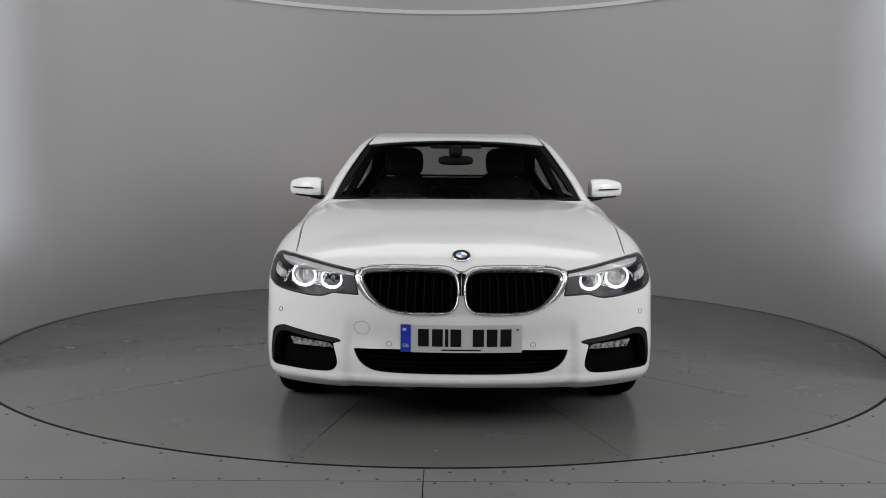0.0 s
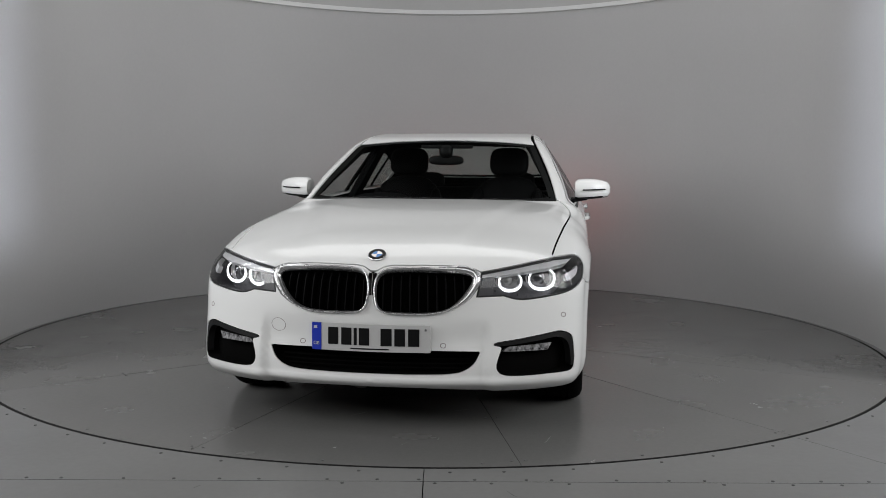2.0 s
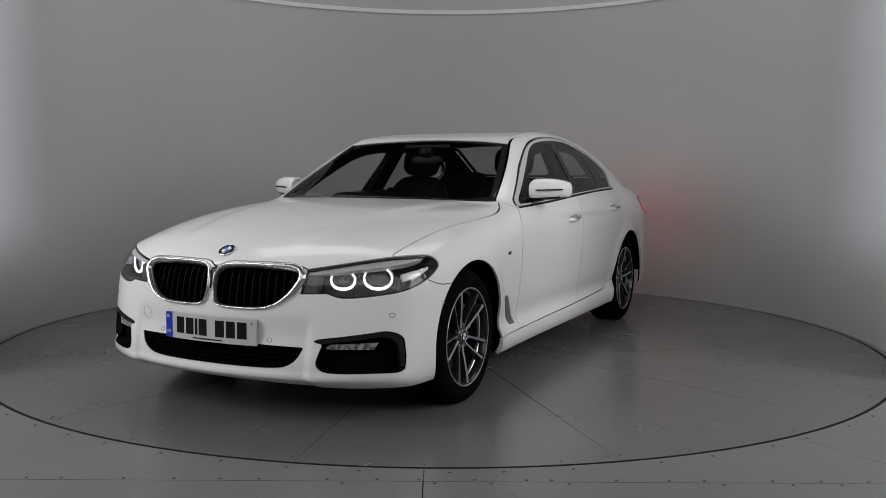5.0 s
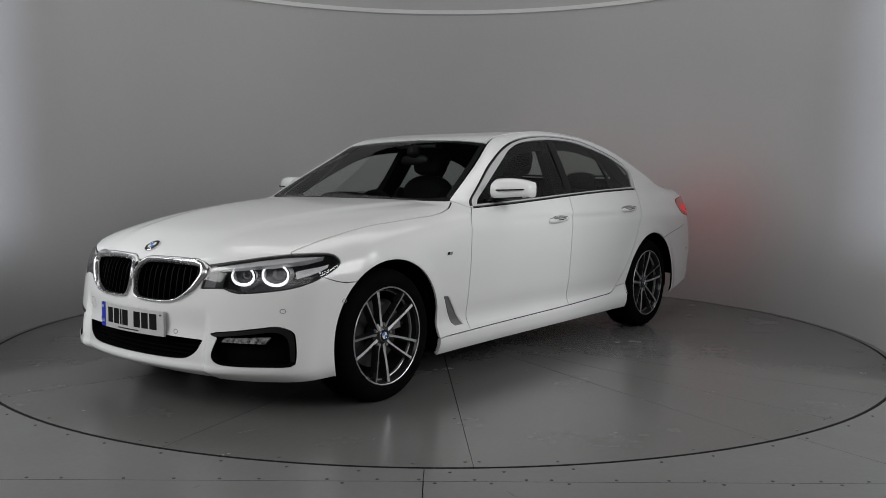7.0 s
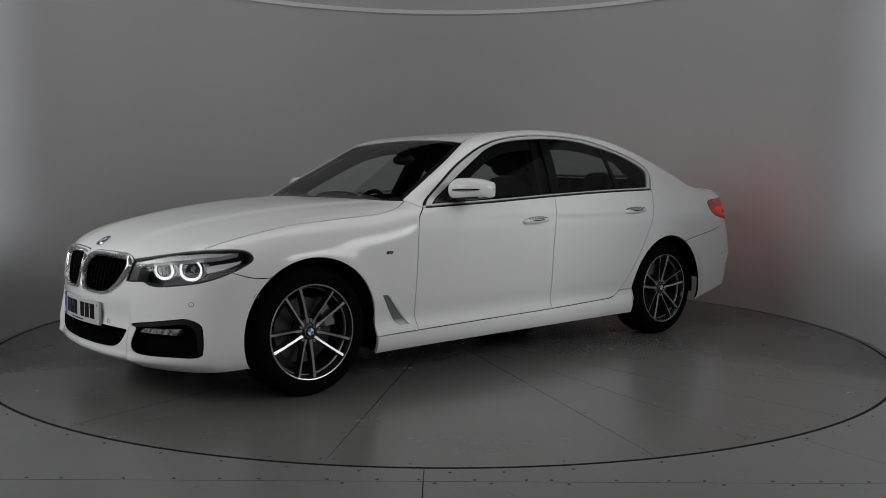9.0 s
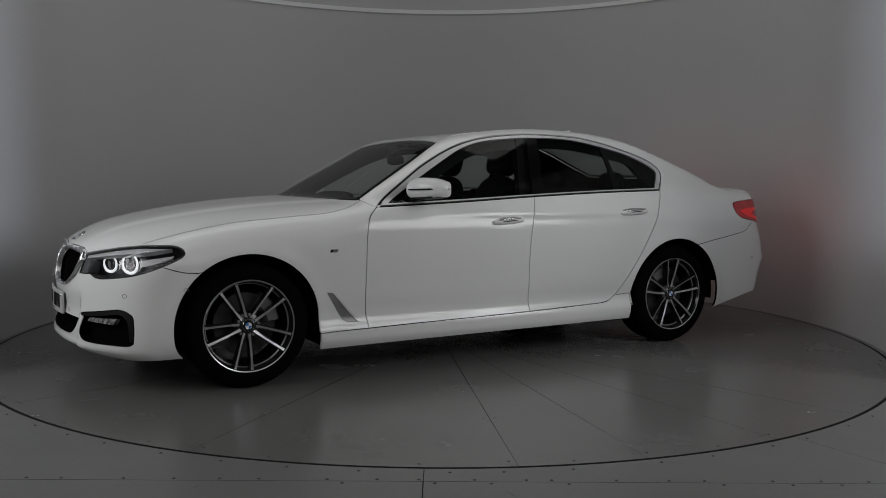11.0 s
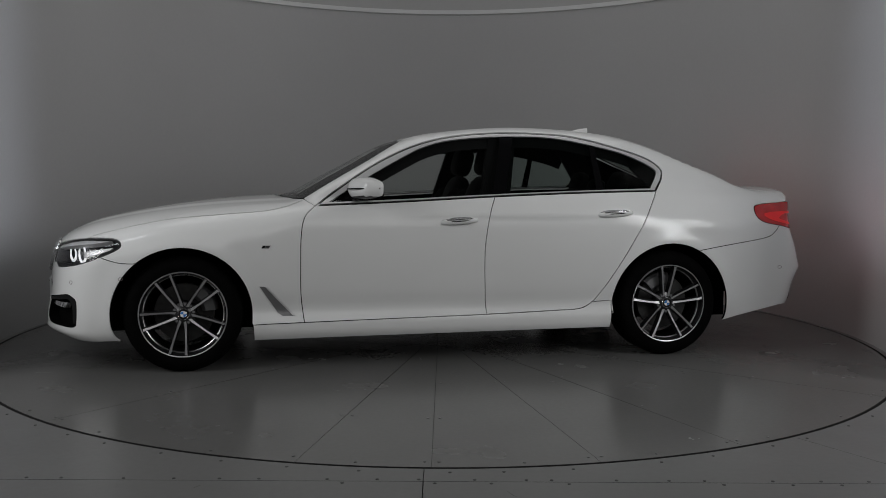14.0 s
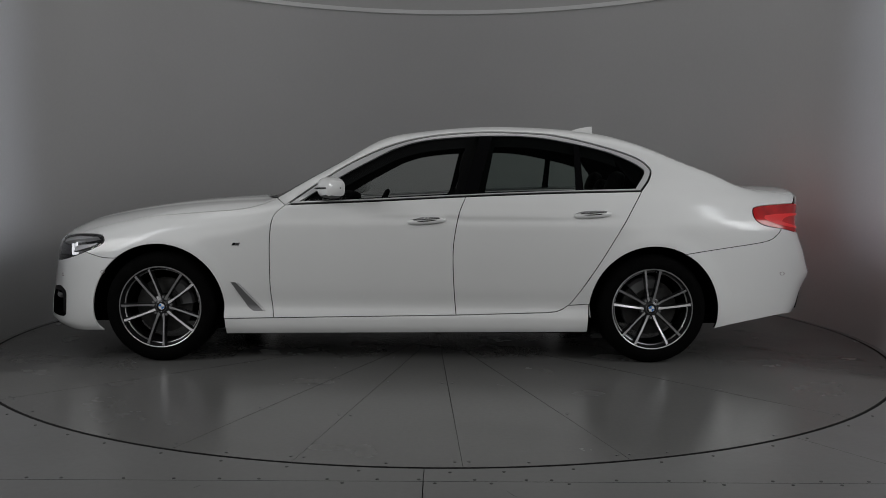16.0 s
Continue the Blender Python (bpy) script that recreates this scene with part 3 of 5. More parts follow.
def both_sides(line):
    return np.vstack([line, (line * [1, -1])[::-1]])


# bonnet, roof, boot and glass from above
nose_line = round_chart(np.vstack([LAMP_TOP, NOSE_TOP]))[:, :2]
nose_line = nose_line[(nose_line[:, 1] > 0.003)]
s = Skin()
hood_rear = bend([(0.80, 0.765), (0.835, 0.70), (0.93, 0.36), (0.962, 0.0)])
patch(s, [chain(both_sides(np.vstack([nose_line[::-1], HOOD_SEAM, hood_rear])))], top_chart, gap=0.003, grid=0.024, back=1)
bonnet = s.made("bonnet", [PAINT, BLACK], car)
s = Skin()
screen_low = bend([(0.795, 0.742), (0.85, 0.60), (0.905, 0.36), (0.928, 0.0)])
screen_top = bend([(0.21, 0.580), (0.178, 0.33), (0.152, 0.0)])
patch(s, [chain(hood_rear, screen_low[::-1])], top_chart, gap=-0.012, sink=0.012, flange=0.0, both=True)
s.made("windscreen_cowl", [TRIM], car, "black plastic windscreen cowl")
s = Skin()
screen_loop = chain(both_sides(np.vstack([screen_low[::-1], SCREEN_SIDE, screen_top])))
patch(s, [screen_loop], top_chart, gap=0.001, sink=0.002, flange=0.0, grid=0.04)
windscreen = s.made("windscreen", [SCREEN], car, "tinted windscreen glass")
s = Skin()
patch(s, [screen_loop, inset(screen_loop, 0.035)], top_chart, gap=0.0, sink=0.006, flange=0.0, grid=0.02)
s.made("frit_band", [TRIM], windscreen, "black border printed on the glass")
s = Skin()
rear_top, rear_low = bend([(-1.30, 0.545), (-1.27, 0.3), (-1.255, 0.0)]), bend([(-1.93, 0.60), (-1.965, 0.3), (-1.975, 0.0)])
patch(s, [chain(both_sides(np.vstack([screen_top[::-1], DITCH, rear_top])))], top_chart, gap=0.0025, grid=0.03, back=1)
s.made("roof", [PAINT, LINING], car)
s = Skin()
rear_loop = chain(both_sides(np.vstack([rear_top[::-1], REAR_SIDE, rear_low])))
patch(s, [rear_loop], top_chart, gap=0.001, sink=0.002, flange=0.0, grid=0.04)
rear_window = s.made("rear_window", [GLASS_DARK], car, "tinted rear window glass")
s = Skin()
patch(s, [rear_loop, inset(rear_loop, 0.04)], top_chart, gap=0.0, sink=0.006, flange=0.0, grid=0.02)
s.made("frit_band", [TRIM], rear_window, "black border printed on the glass")
s = Skin()
boot_end = bend([(-2.40, 0.70), (-2.455, 0.35), (-2.475, 0.0)])
patch(s, [chain(both_sides(np.vstack([rear_low[::-1], BOOT_SIDE, boot_end])))], top_chart, gap=0.002, grid=0.03, back=1)
back_edge = drop(boot_end)
low = AFT - ROUND * math.pi / 2
patch(s, [chain(back_edge, straight([back_edge[-1], (low, 0.72)]), straight([(low, 0.72), (-2.50, 0.72)]), straight([(-2.50, 0.72), back_edge[0]]))], gap=0.001, grid=0.03, back=1, both=True)
s.made("boot_lid", [PAINT, BLACK], car)

# flanks
for side in (LEFT, RIGHT):
    s = Skin()
    patch(s, [chain(hood_seam, straight([hood_seam[-1], (0.739, 0.952)]), DOOR1, straight([(0.806, 0.273), (1.098, 0.268)]), arch(1.4875, 188, 51.5, flare=0.05),
                    bend([(1.706, 0.630), (1.76, 0.633), (1.80, 0.645), (1.845, 0.6655)]), LAMP_TIP)], back=1, mirror=side)
    fender = s.made("fender", [PAINT, BLACK], car)
    s = Skin()
    patch(s, [chain(DOOR1, SILL_SEAM[::-1][:-1][SILL_SEAM[::-1][:-1][:, 0] > -0.295], DOOR2[::-1], BELT[BELT[:, 0] > -0.347])], back=1, mirror=side)
    front_door = s.made("front_door", [PAINT, BLACK], car)
    s = Skin()
    patch(s, [chain(DOOR2, SILL_SEAM[::-1][SILL_SEAM[::-1][:, 0] < -0.296], DOOR3[::-1], BELT[BELT[:, 0] < -0.349])], back=1, mirror=side)
    rear_door = s.made("rear_door", [PAINT, BLACK], car)
    s = Skin()
    tail_edge = bend([(-2.189, 0.827), (-2.12, 0.844), (-2.088, 0.862), (-2.074, 0.890), (-2.083, 0.938), (-2.115, 0.959), (-2.20, 0.970), (-2.30, 0.979)])
    frame_loop = chain(straight([(0.739, 0.952), hood_seam[-1]]), screen_side, ditch, rear_side, boot_side, straight([boot_side[-1], (-2.30, 0.979)]), tail_edge[::-1],
                       bend([(-2.189, 0.827), (-2.166, 0.789), (-2.109, 0.748), (-1.897, 0.708), (-1.684, 0.674)]), arch(-1.4875, 118.5, -7, flare=0.05),
                       straight([(-1.099, 0.364), (-0.974, 0.353)]), DOOR3[::-1][DOOR3[::-1][:, 0] < -0.975], DLO[::-1])
    patch(s, [frame_loop], back=1, mirror=side, grid=0.024)
    s.made("side_frame", [PAINT, BLACK], car)
    s = Skin()
    sill_loop = chain(straight([(-0.974, 0.353), (-1.099, 0.364)]), straight([(-1.099, 0.364), (-1.090, 0.193)]), straight([(-1.090, 0.193), (1.093, 0.172)]), straight([(1.093, 0.172), (1.098, 0.268)]),
                      straight([(1.098, 0.268), (0.806, 0.273)]), SILL_SEAM[::-1], DOOR3[DOOR3[:, 0] > -0.974][::-1])
    patch(s, [sill_loop], back=1, mirror=side, flange=0.02)
    s.made("side_skirt", [PAINT, BLACK], car)
    # bright trim, glass and pillars of the side windows
    s = Skin()
    glass_loop = chain(GLASS_TOP, GLASS_LOW)
    patch(s, [inset(chain(DLO, BELT), 0.010), glass_loop], gap=0.0, sink=-0.001, flange=0.012, mirror=side, grid=0.012)
    s.made("window_trim", [ALUMINIUM], car, "satin chrome window surround")
    s = Skin()
    patch(s, [chain(DLO, BELT), inset(glass_loop, 0.006)], gap=0.0035, sink=0.003, flange=0.0, mirror=side, grid=0.02)
    s.made("window_seal", [RUBBER], car, "black rubber window seal")

    def pane(x0, x1, lean):
        def keep(line, lo, hi):
            e = line[:, 0] + lean * (line[:, 1] - 1.0)
            return line[(e < hi) & (e > lo)]
        return chain(keep(GLASS_TOP, x0, x1), keep(GLASS_LOW, x0, x1))
    for x0, x1 in ((-0.335, 0.8), (-1.03, -0.415), (-1.6, -1.06)):
        s = Skin()
        patch(s, [pane(x0, x1, 0.27 if x0 > -0.9 else -0.02)] if x0 > -1.02 else [pane(x0, x1, 0.0)], gap=0.0, sink=0.004, flange=0.0, mirror=side, grid=0.05)
        s.made("side_window", [GLASS if x0 > -0.4 else GLASS_DARK], car, "tinted side window")
    for x0, x1, lean, kind in ((-0.425, -0.325, 0.27, "pillar_cover"), (-1.07, -1.02, 0.0, "window_divider")):
        s = Skin()
        patch(s, [pane(x0, x1, lean)], gap=0.0, sink=0.003, flange=0.006, mirror=side, grid=0.03)
        s.made(kind, [GLOSS], car, "gloss black pillar cover")
    # vent behind the front wheel
    s = Skin()
    vent = straight([(1.060, 0.490), (1.020, 0.487), (0.940, 0.400), (0.858, 0.313), (0.930, 0.313), (0.958, 0.332), (1.010, 0.412), (1.060, 0.490)])[:-1]
    patch(s, [vent], gap=0.0, sink=-0.004, flange=0.006, mirror=side, grid=0.02)
    vent_ob = s.made("fender_vent", [GREY_METAL], fender, "grey ribbed air outlet")
    s = Skin()
    patch(s, [straight([(1.030, 0.489), (1.018, 0.487), (0.857, 0.313), (0.872, 0.313), (1.030, 0.489)])[:-1]], gap=0.0, sink=-0.009, flange=0.008, mirror=side, grid=0.02)
    s.made("vent_blade", [ALUMINIUM], fender, "bright blade along the air outlet")
    # small badge on the fender: a dark and a bright slanted bar
    for k, (m, w) in enumerate(((INK, 0.016), (BRIGHT, 0.024))):
        x = 1.040 - 0.018 * k
        s = Skin()
        patch(s, [straight([(x, 0.727), (x - w, 0.727), (x - w + 0.008, 0.711), (x + 0.008, 0.711), (x, 0.727)], 0.005)[:-1]], gap=0.0, sink=-0.002, flange=0.004, mirror=side, grid=0.02)
        s.made("badge_bar", [m], fender)
    # door handles
    for x, z, door in ((-0.114, 0.866, front_door), (-1.112, 0.909, rear_door)):
        def cup(r1, r2, dz=0.0, dx=0.0, x=x, z=z):
            t = np.linspace(0, 2 * math.pi, 48, endpoint=False)
            return np.stack([x + dx + r1 * np.sign(np.cos(t)) * np.abs(np.cos(t)) ** 0.8, z + dz + 0.07 * 0 + r2 * np.sign(np.sin(t)) * np.abs(np.sin(t)) ** 0.9 - 0.05 * r1 * np.cos(t)], 1)
        sign = -1 if side else 1
        p0 = round_chart(np.array([[x, z]]))[0]
        tilt = math.atan2(PLAN(np.array([x + 0.1]))[0] - PLAN(np.array([x - 0.1]))[0], 0.2)
        bm = bmesh.new()
        path = [(x + 0.105 * math.cos(a), p0[1] - 0.012 + 0.030 * max(0, math.sin(a)) ** 0.45, z - 0.004 + 0.007 * math.cos(a) * -1) for a in np.linspace(0.02, math.pi - 0.02, 22)]
        tube(bm, path, [0.011 + 0.006 * math.sin(math.pi * i / 21) for i in range(22)], 12)
        for v in bm.verts:
            v.co.z = z + (v.co.z - z) * 1.05
            v.co.y *= sign
        if side:
            bmesh.ops.reverse_faces(bm, faces=bm.faces[:])
        handle = bm_part("door_handle", bm, PAINT, door)
        # shade of the finger bowl, painted as a grey patch on the skin
        s = Skin()
        patch(s, [cup(0.108, 0.022, -0.002)], gap=0.0, sink=-0.0012, flange=0.002, mirror=side, grid=0.02, slot=0)
        s.made("bowl_shade", [GREY_METAL], door, "flat grey patch painted as the shade of the finger bowl")
        for kind, dz, r, m, label in (("handle_strip", 0.009, 0.0050, BRIGHT, "chrome strip on the handle"), ("handle_slot", -0.002, 0.0042, INK, "dark slot below the chrome strip")):
            bm = bmesh.new()
            tube(bm, [(x + 0.078 - 0.156 * i / 9, p0[1] + 0.0325 - 0.010 * abs(i - 4.5) ** 2 / 20, z + dz + 0.010 * (i / 9 - 0.5)) for i in range(10)], r, 8)
            for v in bm.verts:
                v.co.y *= sign
            if side:
                bmesh.ops.reverse_faces(bm, faces=bm.faces[:])
            bm_part(kind, bm, m, door, label)

# front bumper with the openings of grille, intake and fog lamps
kidney_out = inset(KIDNEY, -0.008)
s = Skin()
bumper_loop = chain(INTAKE[INTAKE[:, 0] > 0][::-1], LIP[:0], straight([(2.6923, 0.275), (2.6923, 0.207)]), LIP, arch(1.4875, -22, 51.5, flare=0.035),
                    bend([(1.706, 0.630), (1.76, 0.633), (1.80, 0.645), (1.845, 0.6655)]), LAMP_LOW[::-1], LAMP_END[::-1], NOSE_TOP, straight([(2.6923, 0.704), (2.6923, 0.378)]))
patch(s, [bumper_loop, FOG, kidney_out], gap=0.0018, grid=0.018, flange=0.012, both=True, centre=True)
bumper = s.made("front_bumper", [PAINT], car)


def pocket(name, loop, depth, material, parent, label="", side=None, grid=0.03, open_end=False):
    """A recess behind an opening: walls and a floor."""
    s = Skin()
    vs, fs = fill([loop], grid)
    p = round_chart(vs)
    n = slope(p)
    kw = {"both": True} if side is None else {"mirror": side}
    s.add(p - n * depth, n, fs, **kw)
    q = round_chart(loop)
    m = slope(q)
    inwards = -np.cross(np.roll(q, -1, 0) - np.roll(q, 1, 0), m) * np.sign(area(loop)) * -1
    k = len(q)
    f = [(i, (i + 1) % k, k + (i + 1) % k, k + i) for i in range(k) if not (open_end and loop[i, 0] > 2.69 and loop[(i + 1) % k, 0] > 2.69)]
    s.add(np.vstack([q - m * 0.003, q - m * depth]), np.vstack([inwards, inwards]), f, **kw)
    return s.made(name, [material], parent, label)


intake_loop = chain(INTAKE, straight([(2.6923, 0.378), (2.6923, 0.275)]))
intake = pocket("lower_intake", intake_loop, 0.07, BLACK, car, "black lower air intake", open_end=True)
for z in (0.295, 0.318, 0.341, 0.362):
    for half in (LEFT, RIGHT):
        line = np.stack([np.linspace(2.335 if z > 0.31 else 2.36, 2.692, 26), np.full(26, z)], 1)
        q = round_chart(line)
        m = slope(q)
        bm = bmesh.new()
        tube(bm, [Vector(c) * 1 if not half else Vector((c[0], -c[1], c[2])) for c in (q - m * 0.045)], 0.004, 6)
        bm_part("intake_bar", bm, BLACK, intake)

for side in (LEFT, RIGHT):
    sign = -1 if side else 1

    def flip(points):
        return [Vector((p[0], p[1] * sign, p[2])) for p in points]
    # dark strip on the skin, painted for the gap between the two grilles
    s = Skin()
    patch(s, [straight([(2.6765, 0.706), (2.6915, 0.704), (2.6915, 0.612), (2.6775, 0.612), (2.6765, 0.706)])[:-1]], gap=0.0, sink=-0.0015, flange=0.003, mirror=side, grid=0.02)
    s.made("grille_gap", [GLOSS], bumper, "black strip painted for the dark gap between the grilles")
    # kidney grille
    grille = pocket("kidney_grille", inset(KIDNEY, -0.004), 0.075, BLACK, car, "black kidney grille in a chrome frame", side)
    s = Skin()
    wide = 0.012 + 0.020 * step(2.46, 2.33, KIDNEY[:, 0]) * step(0.53, 0.62, KIDNEY[:, 1]) + 0.003 * step(0.69, 0.72, KIDNEY[:, 1])
    rows, norms = [], []
    for u, h in ((0.0, -0.006), (0.08, 0.006), (0.3, 0.014), (0.6, 0.016), (0.85, 0.010), (1.0, -0.002), (1.0, -0.012)):
        q = round_chart(inset(KIDNEY, -wide * (1 - u)))
        m = slope(q)
        rows.append(q + m * h)
    k, nr = len(KIDNEY), len(rows)
    v = np.array(rows)
    du = np.gradient(v, axis=0)
    dv = np.roll(v, -1, 1) - np.roll(v, 1, 1)
    nn = np.cross(dv, du)
    nn *= np.sign((nn[2] * slope(v[2])).sum()) or 1
    s.add(v.reshape(-1, 3), nn.reshape(-1, 3), [(r * k + i, r * k + (i + 1) % k, (r + 1) * k + (i + 1) % k, (r + 1) * k + i) for r in range(nr - 1) for i in range(k)], mirror=side)
    s.made("grille_frame", [CHROME], grille, "polished chrome frame")
    for i in range(10):
        x = 2.352 + 0.0335 * i
        zs = np.linspace(0.50, 0.74, 60)
        zs = zs[inside(np.stack([np.full(60, x), zs], 1), [KIDNEY])]
        zs = np.linspace(zs[0], zs[-1], 14)
        q = round_chart(np.stack([np.full(14, x), zs], 1))
        m = slope(q)
        bm = bmesh.new()
        fwd, bck = q - m * 0.026, q - m * 0.066
        cols = []
        for a, b, c in zip(fwd, bck, m):
            w = np.cross(c, (0, 0, 1)) * 0.0045
            cols.append([bm.verts.new(Vector(p) if not side else Vector((p[0], -p[1], p[2]))) for p in (a - w * 0.5, a + w * 0.5, b + w, b - w)])
        for a, b in zip(cols, cols[1:]):
            for j in range(4):
                bm.faces.new((a[j], a[(j + 1) % 4], b[(j + 1) % 4], b[j]))
        bm.faces.new(cols[0]), bm.faces.new(cols[-1][::-1])
        bmesh.ops.recalc_face_normals(bm, faces=bm.faces[:])
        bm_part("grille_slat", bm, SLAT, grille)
    # fog lamp opening
    fog = pocket("fog_opening", inset(FOG, -0.001), 0.06, BLACK, car, "black bumper corner opening", side)
    s = Skin()
    blade = chain(bend([(1.946, 0.374), (1.957, 0.425), (2.005, 0.4475), (2.06, 0.4415), (2.16, 0.4245), (2.243, 0.4115), (2.255, 0.402)]), bend([(2.252, 0.397), (2.22, 0.397), (2.10, 0.413), (2.02, 0.424), (1.985, 0.408), (1.968, 0.372), (1.962, 0.29)]),
                  straight([(1.962, 0.29), (1.946, 0.29)]))
    patch(s, [blade], gap=0.001, sink=0.002, flange=0.03, mirror=side, grid=0.02)
    s.made("fog_blade", [TRIM], fog, "satin black blade over the opening")
    s = Skin()
    fog_lamp = straight([(2.035, 0.403), (2.205, 0.394), (2.225, 0.374), (2.055, 0.372), (2.035, 0.403)])[:-1]
    patch(s, [fog_lamp], gap=0.0, sink=0.020, flange=0.03, mirror=side, grid=0.012)
    s.made("fog_lamp", [LENS_GLINTS], fog, "clear strip fog lamp, glints of its facets put into the colour")
    # head lamp: dark bowl, silver brow, two lit rings with lenses, clear cover
    lamp = pocket("headlight", inset(LAMP, 0.002), 0.105, BEZEL, car, "lit headlamp with two glowing rings", side)
    s = Skin()
    brow = chain(bend([(1.83, 0.762), (1.965, 0.7635), (2.06, 0.751), (2.137, 0.737), (2.284, 0.7075)]), bend([(2.289, 0.691), (2.20, 0.704), (2.12, 0.717), (2.03, 0.730), (1.90, 0.748)]))
    patch(s, [brow], gap=0.001, sink=0.014, flange=0.03, mirror=side, grid=0.015)
    s.made("lamp_brow", [SILVER], lamp, "ribbed silver brow")
    s = Skin()
    patch(s, [chain(straight([(2.284, 0.690), (2.306, 0.613), (2.252, 0.614)]), straight([(2.252, 0.614), (2.238, 0.695)]), bend([(2.238, 0.695), (2.284, 0.690)]))], gap=0.001, sink=0.008, flange=0.06, mirror=side, grid=0.02)
    s.made("lamp_shield", [SHIELD], lamp, "smoked inner shield")
    s = Skin()
    patch(s, [chain(bend([(1.81, 0.727), (1.90, 0.712), (1.945, 0.70)]), bend([(1.94, 0.665), (1.88, 0.682), (1.815, 0.712)]))], gap=0.001, sink=0.02, flange=0.02, mirror=side, grid=0.015)
    s.made("side_reflector", [SILVER], lamp, "bright side reflector")
    for cx, cy, cz, r in ((2.042, 0.716, 0.671, 0.062), (2.118, 0.580, 0.663, 0.053)):
        at = Matrix.Translation((cx, cy * sign, cz)) @ Matrix.Rotation(radians(26 * sign), 4, "Z")
        bm = bmesh.new()
        pts = []
        for i in range(41):
            a = radians(-232 + 284 * i / 40)
            pr = 2.15
            c_, s_ = math.cos(a), math.sin(a)
            k = (abs(c_) ** pr + abs(s_) ** pr) ** (-1 / pr)
            pts.append(at @ Vector((0.012, r * k * c_, 0.76 * r * k * s_)))
        tube(bm, pts, [0.0045 + 0.0030 * max(0, -math.sin(radians(-232 + 284 * i / 40))) for i in range(41)], 8)
        bm_part("light_ring", bm, GLOW, lamp, "glowing white daylight ring")
        bm = bmesh.new()
        lathe(bm, [(0.0005, -0.012), (r * 0.35, -0.016), (r * 0.62, -0.026), (r * 0.7, -0.034), (r * 0.90, -0.026), (r * 0.93, -0.04)], "X", 32)
        bmesh.ops.transform(bm, matrix=at, verts=bm.verts[:])
        bmesh.ops.recalc_face_normals(bm, faces=bm.faces[:])
        bm_part("projector_lens", bm, LENS, lamp, "dark glass projector lens")
        bm = bmesh.new()
        lathe(bm, [(r * 0.96, -0.035), (r * 1.03, -0.010), (r * 1.07, -0.012), (r * 1.09, -0.05)], "X", 36)
        for v in bm.verts:
            v.co.z *= 0.78
        bmesh.ops.transform(bm, matrix=at, verts=bm.verts[:])
        bmesh.ops.recalc_face_normals(bm, faces=bm.faces[:])
        bm_part("lamp_reflector", bm, SILVER, lamp)
    s = Skin()
    patch(s, [LAMP], gap=0.0015, sink=0.0015, flange=0.0, mirror=side, grid=0.04)
    s.made("lamp_cover", [CLEAR], lamp, "clear lamp cover")
    s = Skin()
    patch(s, [LAMP, inset(LAMP, 0.006)], gap=0.0005, sink=0.002, flange=0.01, mirror=side, grid=0.012)
    s.made("lamp_seal", [RUBBER], lamp, "black edge of the lamp")
    # parking sensors and tow eye cover: thin rings in the skin
    for x, z, r, home in ((2.43, 0.399, 0.011, bumper), (1.989, 0.5195, 0.011, bumper), (1.757, 0.547, 0.010, bumper)):
        t = np.linspace(0, 2 * math.pi, 20, endpoint=False)
        s = Skin()
        outer = np.stack([x + r * np.cos(t), z + r * np.sin(t)], 1)
        patch(s, [outer, np.stack([x + 0.78 * r * np.cos(t), z + 0.78 * r * np.sin(t)], 1)], gap=0.0, sink=-0.0008, flange=0.001, mirror=side, grid=0.01)
        s.made("parking_sensor", [SEAM], home, "thin ring of a parking sensor")
    # tail lamp and rear bumper
    tail_loop = chain(bend([(-2.189, 0.827), (-2.12, 0.844), (-2.088, 0.862), (-2.074, 0.890), (-2.083, 0.938), (-2.115, 0.959), (-2.20, 0.970), (-2.30, 0.979)]), straight([(-2.30, 0.979), (-2.50, 0.975)]),
                      straight([(-2.50, 0.975), (-2.50, 0.80)]), bend([(-2.50, 0.80), (-2.30, 0.80), (-2.189, 0.827)]))
    s = Skin()
    patch(s, [tail_loop], gap=0.002, sink=-0.002, mirror=side, grid=0.02, flange=0.0, back=1)
    tail = s.made("tail_lamp", [TAIL_RED, BLACK], car, "lit red tail lamp")
    s = Skin()
    patch(s, [chain(bend([(-2.13, 0.905), (-2.20, 0.915), (-2.32, 0.920)]), straight([(-2.32, 0.920), (-2.32, 0.907)]), bend([(-2.32, 0.907), (-2.24, 0.900), (-2.20, 0.87), (-2.25, 0.85), (-2.30, 0.835)]), bend([(-2.29, 0.826), (-2.20, 0.845), (-2.14, 0.87), (-2.12, 0.89)]))],
          gap=0.0, sink=-0.0035, flange=0.0, mirror=side, grid=0.02)
    s.made("light_guide", [TAIL_GLOW], tail, "glowing red light guide")
    s = Skin()
    patch(s, [straight([(-2.40, 0.93), (-2.48, 0.93), (-2.48, 0.86), (-2.40, 0.86), (-2.40, 0.93)])[:-1]], gap=0.0, sink=-0.003, flange=0.0, mirror=side, grid=0.02)
    s.made("tail_light", [TAIL_BEAM], tail, "glowing red rear light")

